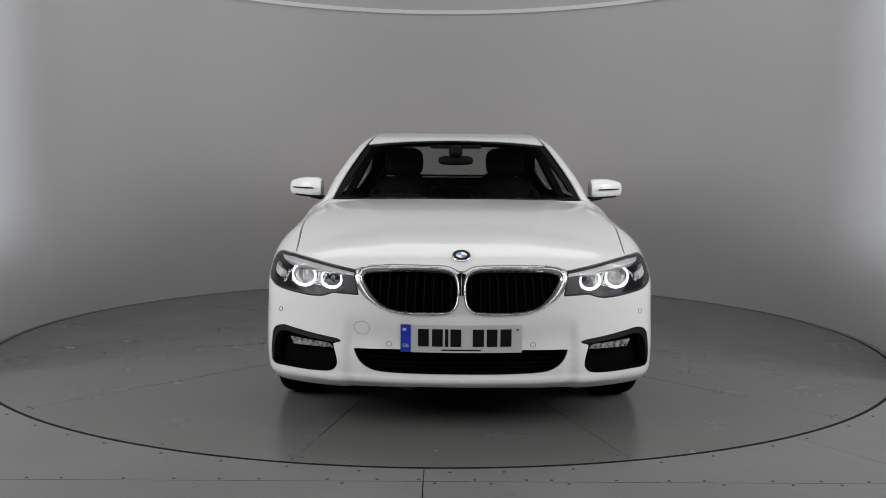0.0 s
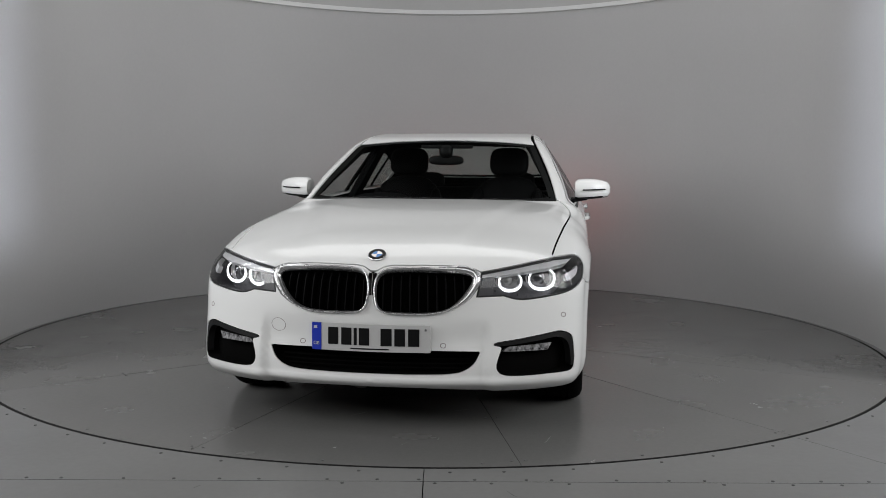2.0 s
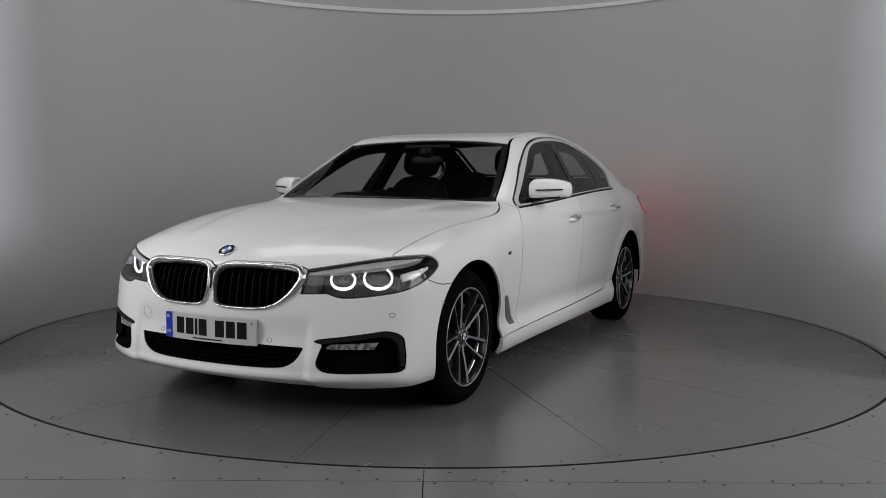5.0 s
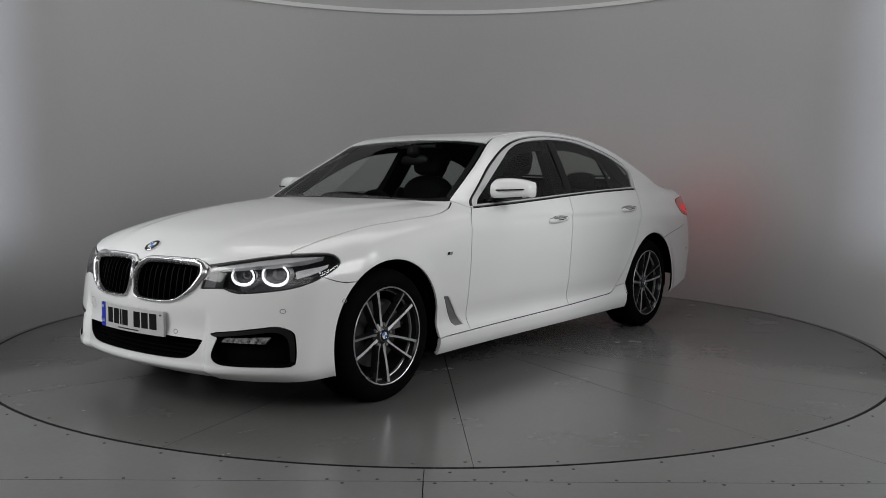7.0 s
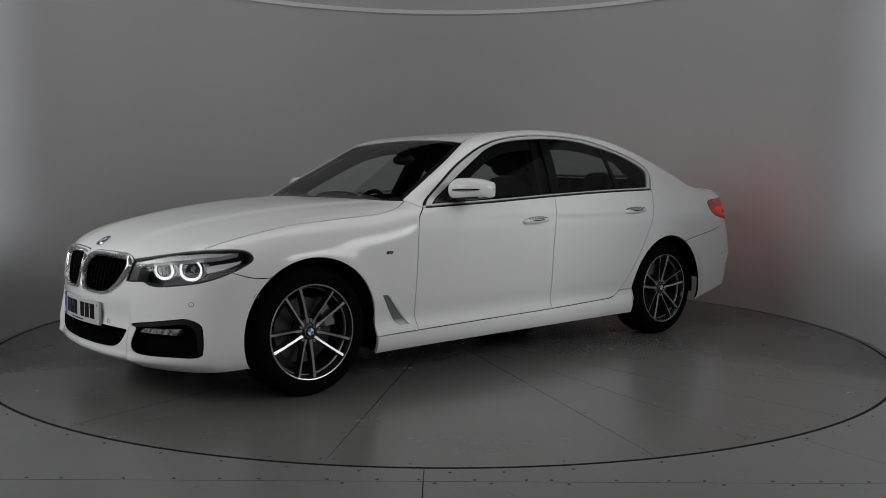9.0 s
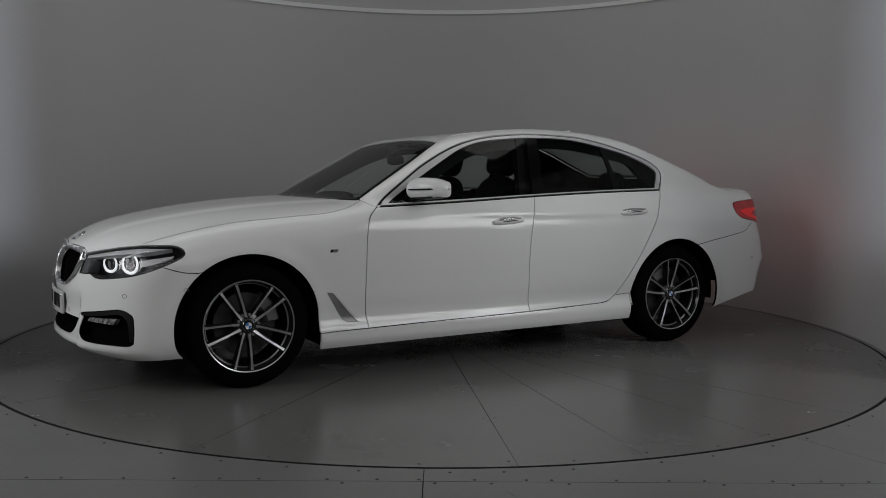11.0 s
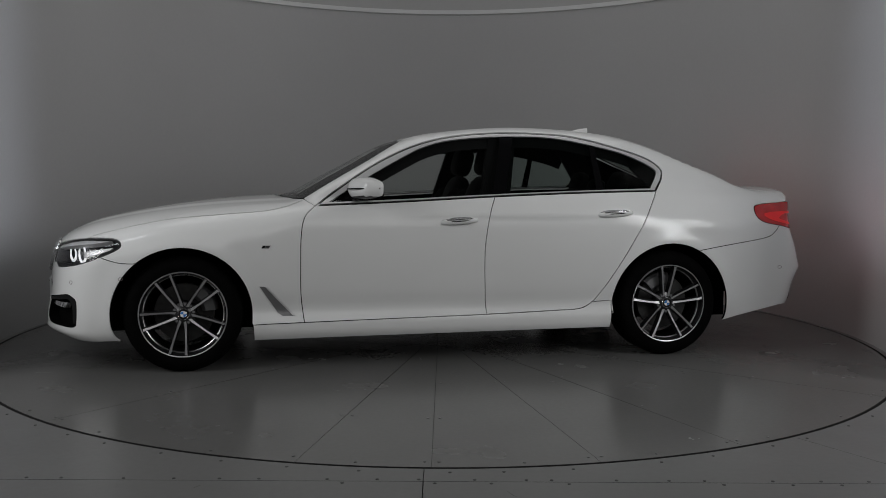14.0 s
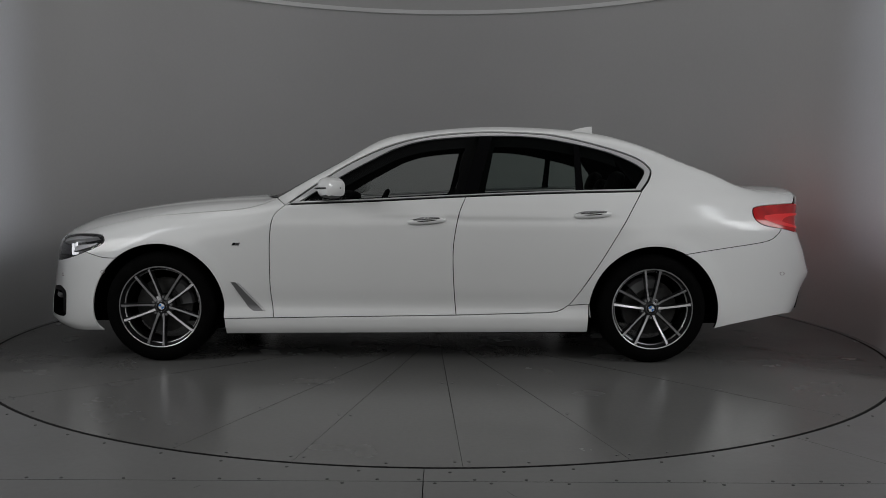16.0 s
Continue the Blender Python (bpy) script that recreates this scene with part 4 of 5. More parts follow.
s = Skin()
rear_loop2 = chain(bend([(-2.189, 0.827), (-2.166, 0.789), (-2.109, 0.748), (-1.897, 0.708), (-1.684, 0.674)]), arch(-1.4875, 118.5, 197, flare=0.06), bend([(-1.869, 0.224), (-2.05, 0.268), (-2.20, 0.305)]), straight([(-2.20, 0.305), (low, 0.33)]),
                   straight([(low, 0.33), (low, 0.72)]), straight([(low, 0.72), (-2.50, 0.72)]), straight([(-2.50, 0.72), (-2.50, 0.80)]), bend([(-2.50, 0.80), (-2.30, 0.80), (-2.189, 0.827)]))
patch(s, [rear_loop2], gap=0.002, grid=0.026, back=1, both=True, flange=0.003)
rear_bumper = s.made("rear_bumper", [PAINT, BLACK], car)
s = Skin()
patch(s, [chain(bend([(-2.30, 0.335), (-2.33, 0.40), (-2.36, 0.47)]), straight([(-2.36, 0.47), (low, 0.47), (low, 0.345), (-2.30, 0.335)]))], gap=0.0, sink=-0.006, flange=0.02, grid=0.03, both=True)
s.made("diffuser", [TRIM], rear_bumper, "dark grey rear diffuser")
for side in (LEFT, RIGHT):
    t = np.linspace(0, 2 * math.pi, 20, endpoint=False)
    s = Skin()
    patch(s, [np.stack([-2.194 + 0.011 * np.cos(t), 0.553 + 0.011 * np.sin(t)], 1), np.stack([-2.194 + 0.0085 * np.cos(t), 0.553 + 0.0085 * np.sin(t)], 1)], gap=0.0, sink=-0.0008, flange=0.001, mirror=side, grid=0.01)
    s.made("parking_sensor", [SEAM], rear_bumper, "thin ring of a parking sensor")
t = np.linspace(0, 2 * math.pi, 40, endpoint=False)
s = Skin()
patch(s, [np.stack([2.329 + 0.030 * np.cos(t), 0.465 + 0.030 * np.sin(t)], 1), np.stack([2.329 + 0.0285 * np.cos(t), 0.465 + 0.0285 * np.sin(t)], 1)], gap=0.0, sink=-0.0006, flange=0.001, mirror=RIGHT, grid=0.01)
s.made("tow_eye_cover", [SEAM], bumper, "round outline of the tow eye cover")

# number plate with its characters as plain bars


def plate_piece(name, y0, y1, z0, z1, lift, material, parent, label=""):
    """A thin piece laid on the gently curved number plate."""
    ys, zs = np.linspace(y0, y1, max(2, int((y1 - y0) / 0.02) + 1)), (z0, z1)
    bend_x = 2.357 - 0.30 * ys ** 2
    v, f, k = [], [], len(ys)
    for z in zs:
        for x in (lift, -0.012):
            v += [(b + x, y, z) for b, y in zip(bend_x, ys)]
    for i in range(k - 1):
        f += [(i, i + 1, 2 * k + i + 1, 2 * k + i), (i, i + 1, k + i + 1, k + i), (2 * k + i, 2 * k + i + 1, 3 * k + i + 1, 3 * k + i)]
    f += [(0, k, 3 * k, 2 * k), (k - 1, 2 * k - 1, 4 * k - 1, 3 * k - 1)]
    bm = bmesh.new()
    vs = [bm.verts.new(c) for c in v]
    for face in f:
        bm.faces.new([vs[i] for i in face])
    bmesh.ops.recalc_face_normals(bm, faces=bm.faces[:])
    return bm_part(name, bm, material, parent, label)


plate_ob = plate_piece("number_plate", -0.262, 0.262, 0.371, 0.489, 0.0, PLATE, car, "pale grey number plate with dark bars")
plate_piece("blue_band", -0.262, -0.218, 0.371, 0.489, 0.0015, BLUE_BAND, plate_ob, "blue band at the plate's edge")
for y, w in ((-0.163, 0.046), (-0.103, 0.046), (-0.063, 0.014), (-0.024, 0.046), (0.073, 0.048), (0.132, 0.046), (0.192, 0.048)):
    plate_piece("plate_bar", y - w / 2, y + w / 2, 0.398, 0.473, 0.0018, INK, plate_ob)
plate_piece("small_print_bar", -0.085, 0.085, 0.380, 0.3855, 0.0015, INK, plate_ob)
letters = bpy.data.curves.new("country_letters", "FONT")
letters.body, letters.size, letters.align_x, letters.extrude = "GB", 0.021, "CENTER", 0.0004
letters.materials.append(PLATE)
letters_ob = new("country_letters", letters)
letters_ob.parent = plate_ob
letters_ob.matrix_local = Matrix.Translation((2.357 - 0.30 * 0.24 ** 2 + 0.0045, -0.24, 0.393)) @ Matrix(((0, 0, 1, 0), (1, 0, 0, 0), (0, 1, 0, 0), (0, 0, 0, 1)))
for y, z in ((-0.245, 0.470),):
    plate_piece("band_mark", y - 0.008, y + 0.008, z - 0.006, z + 0.006, 0.0022, PLATE, plate_ob)
bm = bmesh.new()
lathe(bm, [(0.0005, 0.0042), (0.005, 0.0035), (0.006, -0.001)], "X", 16)
bmesh.ops.transform(bm, matrix=Matrix.Translation((2.357 - 0.30 * 0.243 ** 2, 0.243, 0.470)), verts=bm.verts[:])
bm_part("plate_screw", bm, BRIGHT, plate_ob)


def roundel(name, parent, m, r):
    """A round badge: dark ring, bright rims, blue and white quarters. It faces +x before m."""
    bm = bmesh.new()
    lathe(bm, [(r, -0.003), (r, 0.002), (r * 0.95, 0.004), (r * 0.93, 0.0035)], "X", 40, slot=1)
    lathe(bm, [(r * 0.93, 0.0035), (r * 0.60, 0.0045)], "X", 40, slot=0)
    lathe(bm, [(r * 0.60, 0.0045), (r * 0.58, 0.005), (r * 0.55, 0.0045)], "X", 40, slot=1)
    centre_v = bm.verts.new((0.0048, 0, 0))
    rim = [bm.verts.new((0.0045, r * 0.55 * math.cos(2 * math.pi * i / 40), r * 0.55 * math.sin(2 * math.pi * i / 40))) for i in range(40)]
    for i in range(40):
        f = bm.faces.new((centre_v, rim[i], rim[(i + 1) % 40]))
        f.material_index = 2 if (i // 10) % 2 else 3
    bmesh.ops.recalc_face_normals(bm, faces=bm.faces[:])
    bmesh.ops.transform(bm, matrix=m, verts=bm.verts[:])
    return bm_part(name, bm, [INK, BRIGHT, BLUE, WHITE_ENAMEL], parent, "round badge with blue and white quarters")


p = round_chart(np.array([[2.6923, 0.775]]))
n = Vector(slope(p)[0])
n.y = 0
p = Vector((p[0][0], 0, p[0][2]))
roundel("bonnet_badge", bonnet, Matrix.Translation(p + n.normalized() * 0.004) @ n.to_track_quat("X", "Z").to_matrix().to_4x4(), 0.041)

# shark fin on the roof
bm = bmesh.new()
rows = []
for i in range(9):
    u = i / 8
    x, h, w = -1.08 - 0.18 * u, 0.088 * (u ** 0.6), 0.020 + 0.006 * u
    base = CABIN(np.array([x]))[0] - 0.012
    rows.append([bm.verts.new((x, w * c, base + (h + 0.012) * k)) for c, k in ((-1, 0), (-0.75, 0.4), (-0.3, 0.92), (0, 1), (0.3, 0.92), (0.75, 0.4), (1, 0))])
for a, b in zip(rows, rows[1:]):
    for j in range(6):
        bm.faces.new((a[j], a[j + 1], b[j + 1], b[j]))
bm.faces.new(rows[-1][::-1]), bm.faces.new(rows[0])
bmesh.ops.recalc_face_normals(bm, faces=bm.faces[:])
bm_part("aerial_fin", bm, PAINT, car)

# door mirrors
for side in (LEFT, RIGHT):
    sign = -1 if side else 1
    bm = bmesh.new()
    cols = []
    for i in range(15):
        u = i / 14
        y = 0.855 + 0.215 * u
        x0 = 0.545 - 0.10 * u ** 2.2
        depth = (0.155 - 0.04 * u) * (1 - 0.25 * u ** 6) if u < 1 else 0.03
        top, bot = 1.118 - 0.010 * u - 0.016 * u ** 5 + 0.008 * math.sin(math.pi * u), 0.990 + 0.012 * u + 0.014 * u ** 4
        if u == 0:
            top, bot = top - 0.012, bot + 0.008
        if i == 14:
            top, bot, x0 = top - 0.018, bot + 0.018, x0 - 0.03
        col = []
        for k in range(24):
            a = 2 * math.pi * k / 24
            c, s_ = math.cos(a), math.sin(a)
            e = 4.5 if c < 0 else 2.6
            q = (abs(c) ** e + abs(s_) ** e) ** (-1 / e)
            col.append(bm.verts.new((x0 - depth / 2 + depth / 2 * q * c, sign * y, (top + bot) / 2 + (top - bot) / 2 * q * s_)))
        cols.append(col)
    for a, b in zip(cols, cols[1:]):
        for k in range(24):
            bm.faces.new((a[k], a[(k + 1) % 24], b[(k + 1) % 24], b[k]))
    bm.faces.new(cols[0][::-1]), bm.faces.new(cols[-1])
    for f in bm.faces:
        c = f.calc_center_median()
        f.material_index = 1 if c.z < 1.013 else 0
    bmesh.ops.recalc_face_normals(bm, faces=bm.faces[:])
    mirror_ob = bm_part("door_mirror", bm, [PAINT, TRIM], car, "white door mirror with a black base")
    bm = bmesh.new()
    tube(bm, [(0.552 - 0.11 * (i / 11) ** 2.2 - 0.06 * (i / 11) ** 9, sign * (0.90 + 0.168 * i / 11), 1.052 + 0.006 * i / 11) for i in range(12)], 0.0042, 8)
    bm_part("indicator_strip", bm, INK, mirror_ob, "thin dark indicator strip")
    bm = bmesh.new()
    box(bm, (0.395, min(sign * 0.875, sign * 1.045), 1.025), (0.399, max(sign * 0.875, sign * 1.045), 1.095))
    bm_part("mirror_glass", bm, MIRROR, mirror_ob, "mirror glass", bevel=0.0015)
    bm = bmesh.new()
    tube(bm, [(0.50, sign * 0.80, 0.985), (0.50, sign * 0.86, 0.995), (0.48, sign * 0.92, 1.010)], [0.035, 0.026, 0.022], 14)
    for v in bm.verts:
        v.co.z = 0.99 + (v.co.z - 0.99) * 0.55
    bm_part("mirror_foot", bm, GLOSS, mirror_ob, "black mirror foot")

# wheels
def make_wheel(name, turn):
    wheel = new(name)
    wheel.parent = car
    bm = bmesh.new()
    R = 0.334
    prof = [(0.236, -0.006), (0.2465, 0.002), (0.252, 0.004), (0.268, 0.010), (0.290, 0.009), (0.310, 0.001), (0.324, -0.014), (0.331, -0.028), (R, -0.042)]
    for y in (-0.078, -0.112, -0.146, -0.180):
        prof += [(R, y + 0.018), (R - 0.007, y + 0.016), (R - 0.007, y + 0.010), (R, y + 0.008)]
    prof += [(R, -0.192), (0.328, -0.212), (0.305, -0.236), (0.27, -0.240), (0.232, -0.228)]
    lathe(bm, prof, "Y", 72)
    bmesh.ops.recalc_face_normals(bm, faces=bm.faces[:])
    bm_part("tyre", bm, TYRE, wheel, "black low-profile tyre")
    bm = bmesh.new()
    lathe(bm, [(0.2475, -0.012), (0.247, 0.003), (0.2445, 0.006), (0.2395, 0.004)], "Y", 72, slot=1)
    lathe(bm, [(0.2395, 0.004), (0.233, -0.010), (0.228, -0.03), (0.222, -0.10), (0.215, -0.20), (0.236, -0.225)], "Y", 72, slot=0)
    lathe(bm, [(0.226, -0.035), (0.222, -0.038), (0.2215, -0.05)], "Y", 72, slot=1)
    bmesh.ops.recalc_face_normals(bm, faces=bm.faces[:])
    for f in bm.faces:
        c = f.calc_center_median()
        if math.hypot(c.x, c.z) < 0.235 and f.normal.dot(Vector((-c.x, 0, -c.z))) < 0:
            f.normal_flip()
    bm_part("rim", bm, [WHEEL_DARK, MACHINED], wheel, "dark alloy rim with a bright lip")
    for pair in range(5):
        mid = radians(turn + 72 * pair)
        for hand in (-1, 1):
            bm = bmesh.new()
            rows = []
            for r, off, depth, w in ((0.034, 0.010, -0.030, 0.012), (0.060, 0.0165, -0.028, 0.0115), (0.085, 0.0215, -0.026, 0.0090), (0.12, 0.028, -0.019, 0.0085), (0.17, 0.036, -0.010, 0.0088), (0.21, 0.042, -0.004, 0.0098), (0.238, 0.046, -0.001, 0.0120)):
                o = Vector((-math.sin(mid), 0, math.cos(mid))) * math.sqrt(max(r * r - off * off, 0))
                across = Vector((-math.cos(mid), 0, -math.sin(mid)))
                c = o + across * off * hand
                rows.append([bm.verts.new(c + across * a * w + Vector((0, y, 0))) for a, y in
                             ((-1.3, depth - 0.040), (-1.0, depth - 0.012 - 0.004 * hand), (-0.64, depth - 0.002 - 0.002 * hand), (0.64, depth - 0.002 + 0.002 * hand), (1.0, depth - 0.012 + 0.004 * hand), (1.3, depth - 0.040))])
            for a, b in zip(rows, rows[1:]):
                for j in range(5):
                    f = bm.faces.new((a[j], a[j + 1], b[j + 1], b[j]))
                    f.material_index = 1 if j == 2 else 0
                f = bm.faces.new((a[5], a[0], b[0], b[5]))
            bm.faces.new(rows[0]), bm.faces.new(rows[-1][::-1])
            bmesh.ops.recalc_face_normals(bm, faces=bm.faces[:])
            bm_part("spoke", bm, [WHEEL_DARK, MACHINED], wheel)
        # a small bolt between the spokes
        bm = bmesh.new()
        bmesh.ops.create_cone(bm, cap_ends=True, segments=6, radius1=0.009, radius2=0.008, depth=0.02)
        at = Vector((-math.sin(mid + radians(36)), 0, math.cos(mid + radians(36)))) * 0.056
        bmesh.ops.transform(bm, matrix=Matrix.Translation(at + Vector((0, -0.036, 0))) @ Matrix.Rotation(radians(-90), 4, "X"), verts=bm.verts[:])
        bm_part("wheel_bolt", bm, GREY_METAL, wheel)
    bm = bmesh.new()
    lathe(bm, [(0.066, -0.09), (0.066, -0.040), (0.050, -0.034), (0.036, -0.026), (0.033, -0.024), (0.0005, -0.024)], "Y", 40)
    bmesh.ops.recalc_face_normals(bm, faces=bm.faces[:])
    bm_part("hub", bm, WHEEL_DARK, wheel)
    roundel("hub_badge", wheel, Matrix.Translation((0, -0.023, 0)) @ Matrix.Rotation(radians(90), 4, "Z"), 0.032)
    bm = bmesh.new()
    lathe(bm, [(0.07, -0.098), (0.168, -0.098), (0.17, -0.102), (0.17, -0.122), (0.07, -0.122)], "Y", 64)
    bmesh.ops.recalc_face_normals(bm, faces=bm.faces[:])
    bm_part("brake_disc", bm, DISC, wheel, "grey steel brake disc")
    return wheel


def caliper(x, back):
    bm = bmesh.new()
    rows = []
    for i in range(9):
        a = radians(90 + (1 if back else -1) * 90 * 0 + (55 if back else -20) - 5 + 55 * i / 8 - 20)
        rows.append([bm.verts.new((r * math.cos(a), y, r * math.sin(a))) for r, y in ((0.10, -0.085), (0.12, -0.066), (0.175, -0.066), (0.19, -0.085), (0.19, -0.15), (0.10, -0.15))])
    for a, b in zip(rows, rows[1:]):
        for j in range(6):
            bm.faces.new((a[j], a[(j + 1) % 6], b[(j + 1) % 6], b[j]))
    bm.faces.new(rows[0][::-1]), bm.faces.new(rows[-1])
    bmesh.ops.recalc_face_normals(bm, faces=bm.faces[:])
    return bm


for x, turn in ((1.4875, -28.0), (-1.4875, 0.0)):
    for side in (LEFT, RIGHT):
        w = make_wheel("wheel", turn)
        w.matrix_local = pose(x, -0.903 if side else 0.903, 0.334, 0, 0, 180 if side else 0)
        bm_part("brake_caliper", caliper(x, x > 0), GREY_METAL, w, "grey brake caliper")

# wheel housings, underside and floor pan
for side in (LEFT, RIGHT):
    sign = -1 if side else 1
    for wx in WHEELS:
        bm = bmesh.new()
        rows = []
        for i in range(33):
            a = radians(-8 + 196 * i / 32)
            r = 0.392 + (0.03 * max(0, -math.sin(a)) ** 1.5)
            rows.append([bm.verts.new((wx + r * math.cos(a), sign * y, 0.333 + r * math.sin(a))) for y in (0.875, 0.60)] + [bm.verts.new((wx, sign * 0.60, 0.333))])
        for a, b in zip(rows, rows[1:]):
            bm.faces.new((a[0], a[1], b[1], b[0]))
            bm.faces.new((a[1], a[2], b[2], b[1]))
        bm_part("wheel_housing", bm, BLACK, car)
bm = bmesh.new()
for lo, hi in (((-2.05, -0.59, 0.20), (2.15, 0.59, 0.40)), ((-1.06, -0.86, 0.18), (1.06, 0.86, 0.24)), ((1.02, -0.59, 0.36), (2.05, 0.59, 0.72)), ((-2.3, -0.59, 0.36), (-1.30, 0.59, 0.92))):
    box(bm, lo, hi)
bm_part("underbody", bm, BLACK, car, smooth=False)

# ---- inside of the car ----
bm = bmesh.new()
rows = []
for x, z, h in ((1.02, 0.90, 0), (0.98, 0.945, 0), (0.80, 0.962, 0), (0.56, 0.958, 0), (0.44, 0.935, 0), (0.40, 0.88, 0), (0.42, 0.70, 0), (0.55, 0.45, 0)):
    rows.append([bm.verts.new((x - 0.10 * (c ** 2), 0.76 * c * (1 if x < 0.9 else 0.93), z - 0.02 * c * c)) for c in np.linspace(-1, 1, 13)])
for a, b in zip(rows, rows[1:]):
    for j in range(12):
        bm.faces.new((a[j], a[j + 1], b[j + 1], b[j]))
bmesh.ops.recalc_face_normals(bm, faces=bm.faces[:])
dash = bm_part("dashboard", bm, INTERIOR, car, "black dashboard")
bm = bmesh.new()
rounded(bm, (0.50, -0.37, 0.975), (0.24, 0.36, 0.10), 2.6)
bm_part("instrument_hood", bm, INTERIOR, dash)
bm = bmesh.new()
box(bm, (0.50, -0.13, 0.90), (0.515, 0.13, 0.965), Matrix.Translation((0, 0, 0)))
bm_part("screen", bm, GLOSS, dash, "black dashboard screen", bevel=0.005)
bm = bmesh.new()
wheel_at = Matrix.Translation((0.26, -0.37, 0.855)) @ Matrix.Rotation(radians(-25), 4, "Y")
tube(bm, [wheel_at @ Vector((0, 0.185 * math.cos(2 * math.pi * i / 40), 0.185 * math.sin(2 * math.pi * i / 40))) for i in range(40)], 0.016, 10, True)
rounded(bm, (0, 0, 0), (0.06, 0.17, 0.13), 2.5, wheel_at)
for a in (0, 180, 270):
    tube(bm, [wheel_at @ Vector((0, 0, 0)), wheel_at @ Vector((0, 0.18 * math.cos(radians(a)), 0.18 * math.sin(radians(a))))], 0.02, 8)
tube(bm, [wheel_at @ Vector((0, 0, 0)), wheel_at @ Vector((0.30, 0, -0.02))], 0.04, 10)
bm_part("steering_wheel", bm, INTERIOR, car, "black steering wheel")


def seat(x, y, rear=False):
    bm = bmesh.new()
    lean = Matrix.Translation((x - 0.20, y, 0.52)) @ Matrix.Rotation(radians(-14), 4, "Y")
    rounded(bm, (0, 0, 0.30), (0.16, 0.50, 0.66), 3.2, lean)
    for k in (-1, 1):
        rounded(bm, (0.05, k * 0.215, 0.26), (0.16, 0.10, 0.54), 2.6, lean)
    ob = bm_part("front_seat", bm, LEATHER, car, "black leather front seat")
    bm = bmesh.new()
    rounded(bm, (x + 0.02, y, 0.46), (0.56, 0.52, 0.20), 3.2)
    bm_part("seat_cushion", bm, LEATHER, ob)
    bm = bmesh.new()
    rounded(bm, (0.015, 0, 0.735), (0.13, 0.28, 0.21), 3.4, lean)
    bm_part("headrest", bm, LEATHER, ob)
    for k in (-1, 1):
        bm = bmesh.new()
        tube(bm, [lean @ Vector((0, k * 0.06, 0.60)), lean @ Vector((0.005, k * 0.06, 0.70))], 0.007, 8)
        bm_part("headrest_post", bm, BRIGHT, ob)


seat(-0.06, 0.37)
seat(-0.06, -0.37)
bm = bmesh.new()
lean = Matrix.Translation((-1.12, 0, 0.50)) @ Matrix.Rotation(radians(-22), 4, "Y")
rounded(bm, (0, 0, 0.27), (0.18, 1.30, 0.62), 5, lean, 40, 20)
bench = bm_part("rear_bench", bm, LEATHER, car, "black leather rear bench")
bm = bmesh.new()
rounded(bm, (-0.86, 0, 0.46), (0.54, 1.32, 0.22), 5, None, 40, 16)
bm_part("bench_cushion", bm, LEATHER, bench)
for y, w in ((-0.38, 0.26), (0.38, 0.26), (0.0, 0.22)):
    bm = bmesh.new()
    rounded(bm, (0.01, y, 0.635 if y else 0.60), (0.09, w, 0.16 if y else 0.12), 3, lean)
    bm_part("headrest", bm, LEATHER, bench)
bm = bmesh.new()
box(bm, (-1.95, -0.62, 1.00), (-1.30, 0.62, 1.015))
bm_part("parcel_shelf", bm, INTERIOR, car, bevel=0.004)
bm = bmesh.new()
rounded(bm, (0.205, 0.0, 1.238), (0.035, 0.235, 0.066), 3.0)
glass_mirror = bm_part("rear_view_mirror", bm, TRIM, car, "black rear-view mirror")
bm = bmesh.new()
rounded(bm, (0.215, 0.0, 1.295), (0.09, 0.09, 0.085), 2.6)
bm_part("mirror_housing", bm, TRIM, glass_mirror)
bm = bmesh.new()
box(bm, (0.12, -0.17, 1.318), (0.20, 0.17, 1.340))
bm_part("sensor_panel", bm, TRIM, glass_mirror, bevel=0.005)
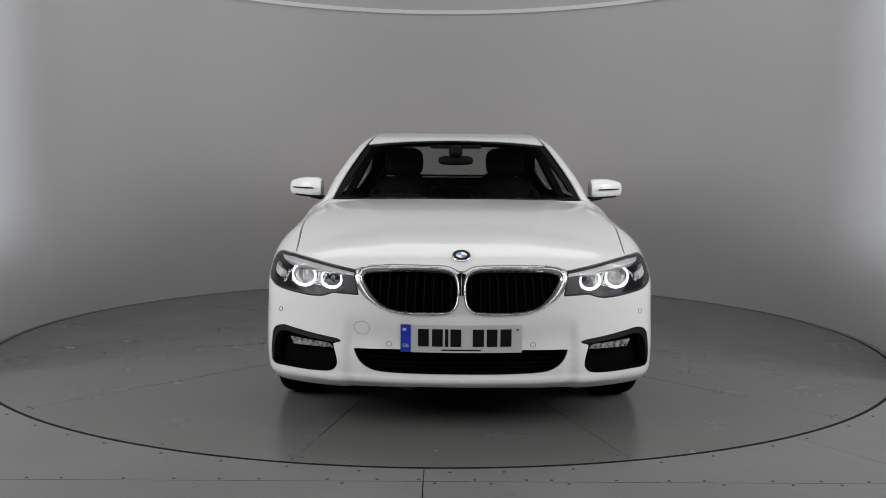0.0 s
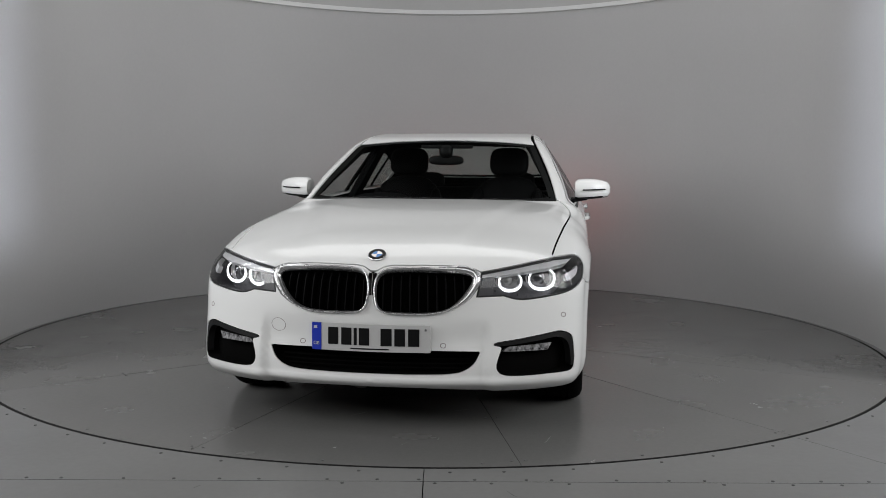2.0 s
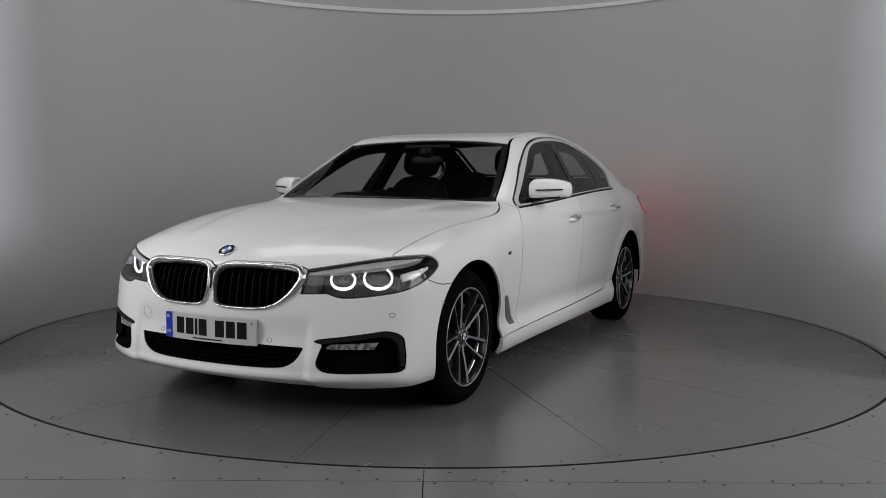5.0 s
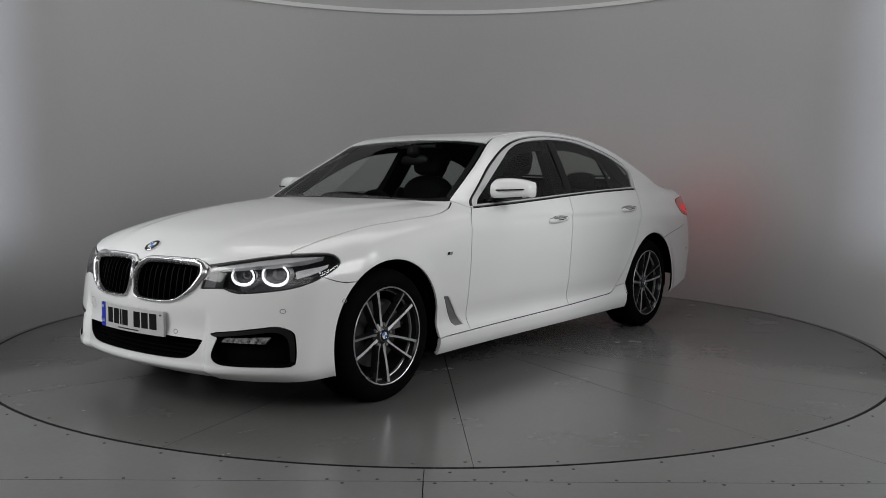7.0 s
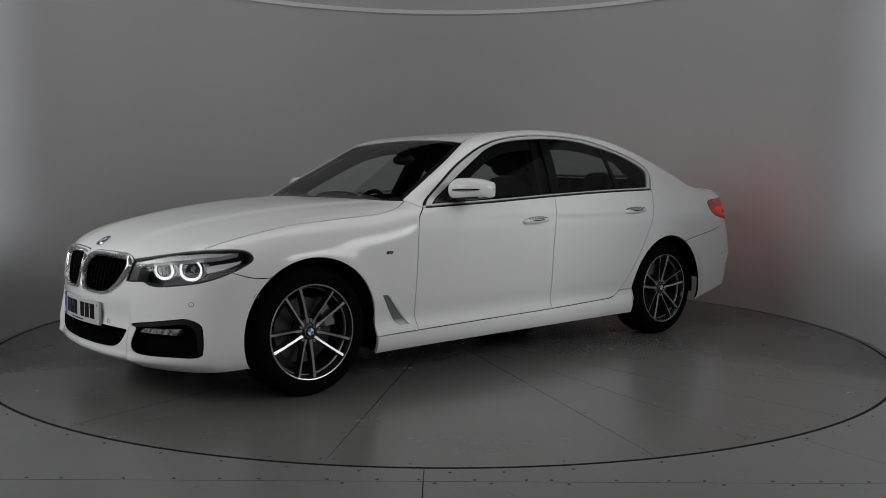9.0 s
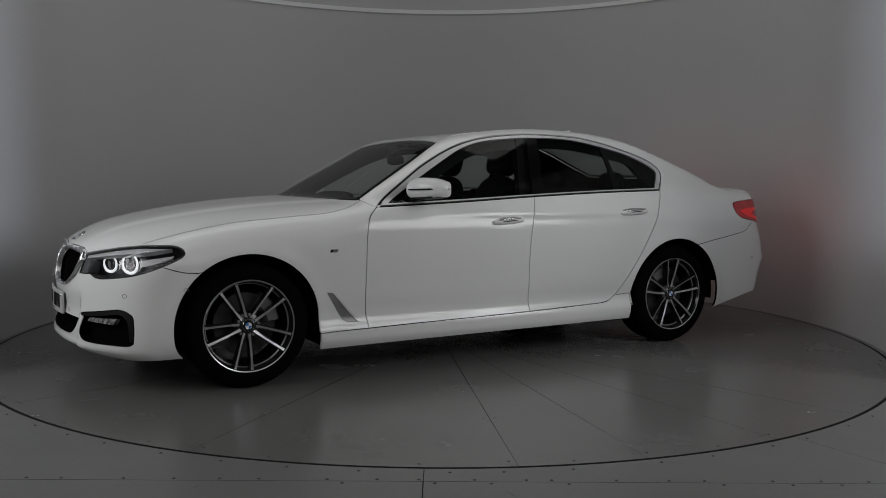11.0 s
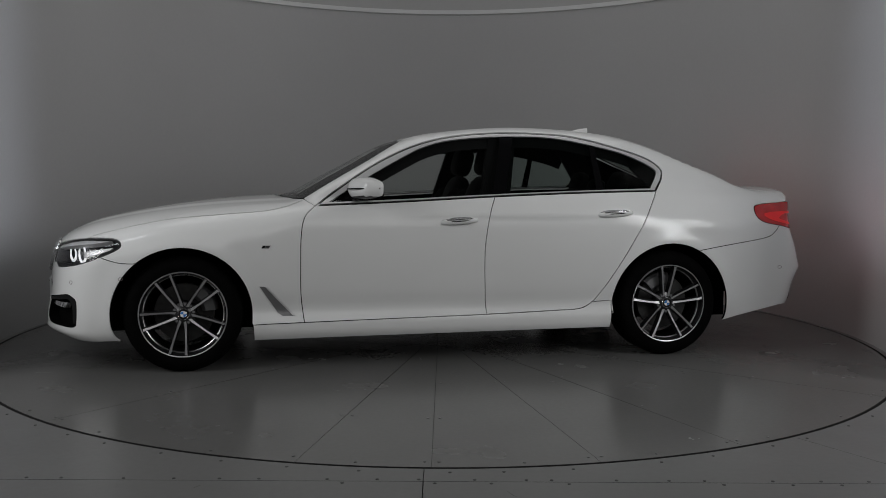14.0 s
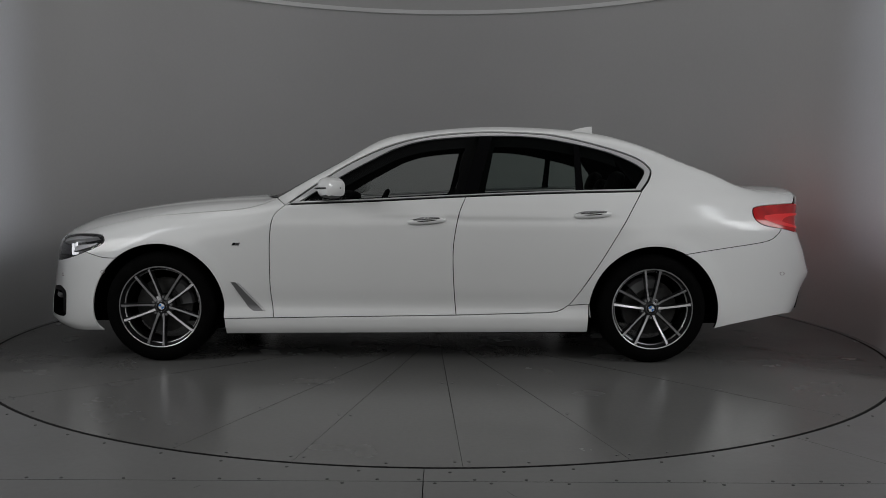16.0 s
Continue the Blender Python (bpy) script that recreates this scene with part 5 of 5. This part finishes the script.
# trim of the pillars and doors inside
for side in (LEFT, RIGHT):
    sign = -1 if side else 1
    for name, a, b, w, d in (("pillar_trim", (-0.36, 0.80, 0.95), (-0.46, 0.575, 1.385), 0.09, 0.025), ("pillar_trim", (-1.56, 0.70, 1.03), (-1.33, 0.545, 1.32), 0.10, 0.02)):
        bm = bmesh.new()
        rows = []
        for i in range(7):
            u = i / 6
            c = Vector(a).lerp(Vector(b), u)
            rows.append([bm.verts.new((c.x + dx * w, sign * (c.y + dy * d), c.z)) for dx, dy in ((-1, -1), (-1, 1), (1, 1), (1, -1))])
        for p, q in zip(rows, rows[1:]):
            for j in range(4):
                bm.faces.new((p[j], p[(j + 1) % 4], q[(j + 1) % 4], q[j]))
        bm.faces.new(rows[0][::-1]), bm.faces.new(rows[-1])
        bmesh.ops.recalc_face_normals(bm, faces=bm.faces[:])
        bm_part(name, bm, INTERIOR, car, smooth=False)
    s = Skin()
    door_in = chain(BELT[BELT[:, 0] < 0.62][BELT[BELT[:, 0] < 0.62][:, 0] > -1.35], straight([(0.61, 0.955), (0.60, 0.45), (-0.95, 0.45), (-1.35, 1.04)]))
    patch(s, [door_in], gap=0.0, sink=0.075, flange=0.05, mirror=side, grid=0.08)
    s.made("door_lining", [INTERIOR], car, "black door lining")
    s = Skin()
    header = chain(DLO[(DLO[:, 1] > 1.0) & (DLO[:, 0] > -1.40)], drop(bend([(-1.30, 0.50), (-1.0, 0.47), (-0.5, 0.46), (0.0, 0.47), (0.20, 0.53), (0.568, 0.66), (0.70, 0.70)])))
    inner = GLASS_TOP[(GLASS_TOP[:, 1] > 1.01) & (GLASS_TOP[:, 0] > -1.38)]
    patch(s, [chain(inset(chain(GLASS_TOP, GLASS_LOW), 0.055)[:len(inner)], drop(bend([(-1.30, 0.50), (-1.0, 0.47), (-0.5, 0.46), (0.0, 0.47), (0.20, 0.53), (0.568, 0.66), (0.70, 0.70)])))], gap=0.0, sink=0.03, flange=0.0, mirror=side, grid=0.04)
    s.made("roof_lining_edge", [LINING], car, "dark headlining edge")


def motions():
    """The table turns, and the car with it."""
    rows, deck = [], []
    for t, a in TURN:
        p = Matrix.Rotation(radians(a), 4, "Z") @ OFFSET
        rows.append((t, pose(p.x, p.y, 0, 0, 0, a)))
        deck.append((t, pose(0, 0, 0, 0, 0, a)))
    walk(car, rows)
    walk(turntable, deck)


motions()
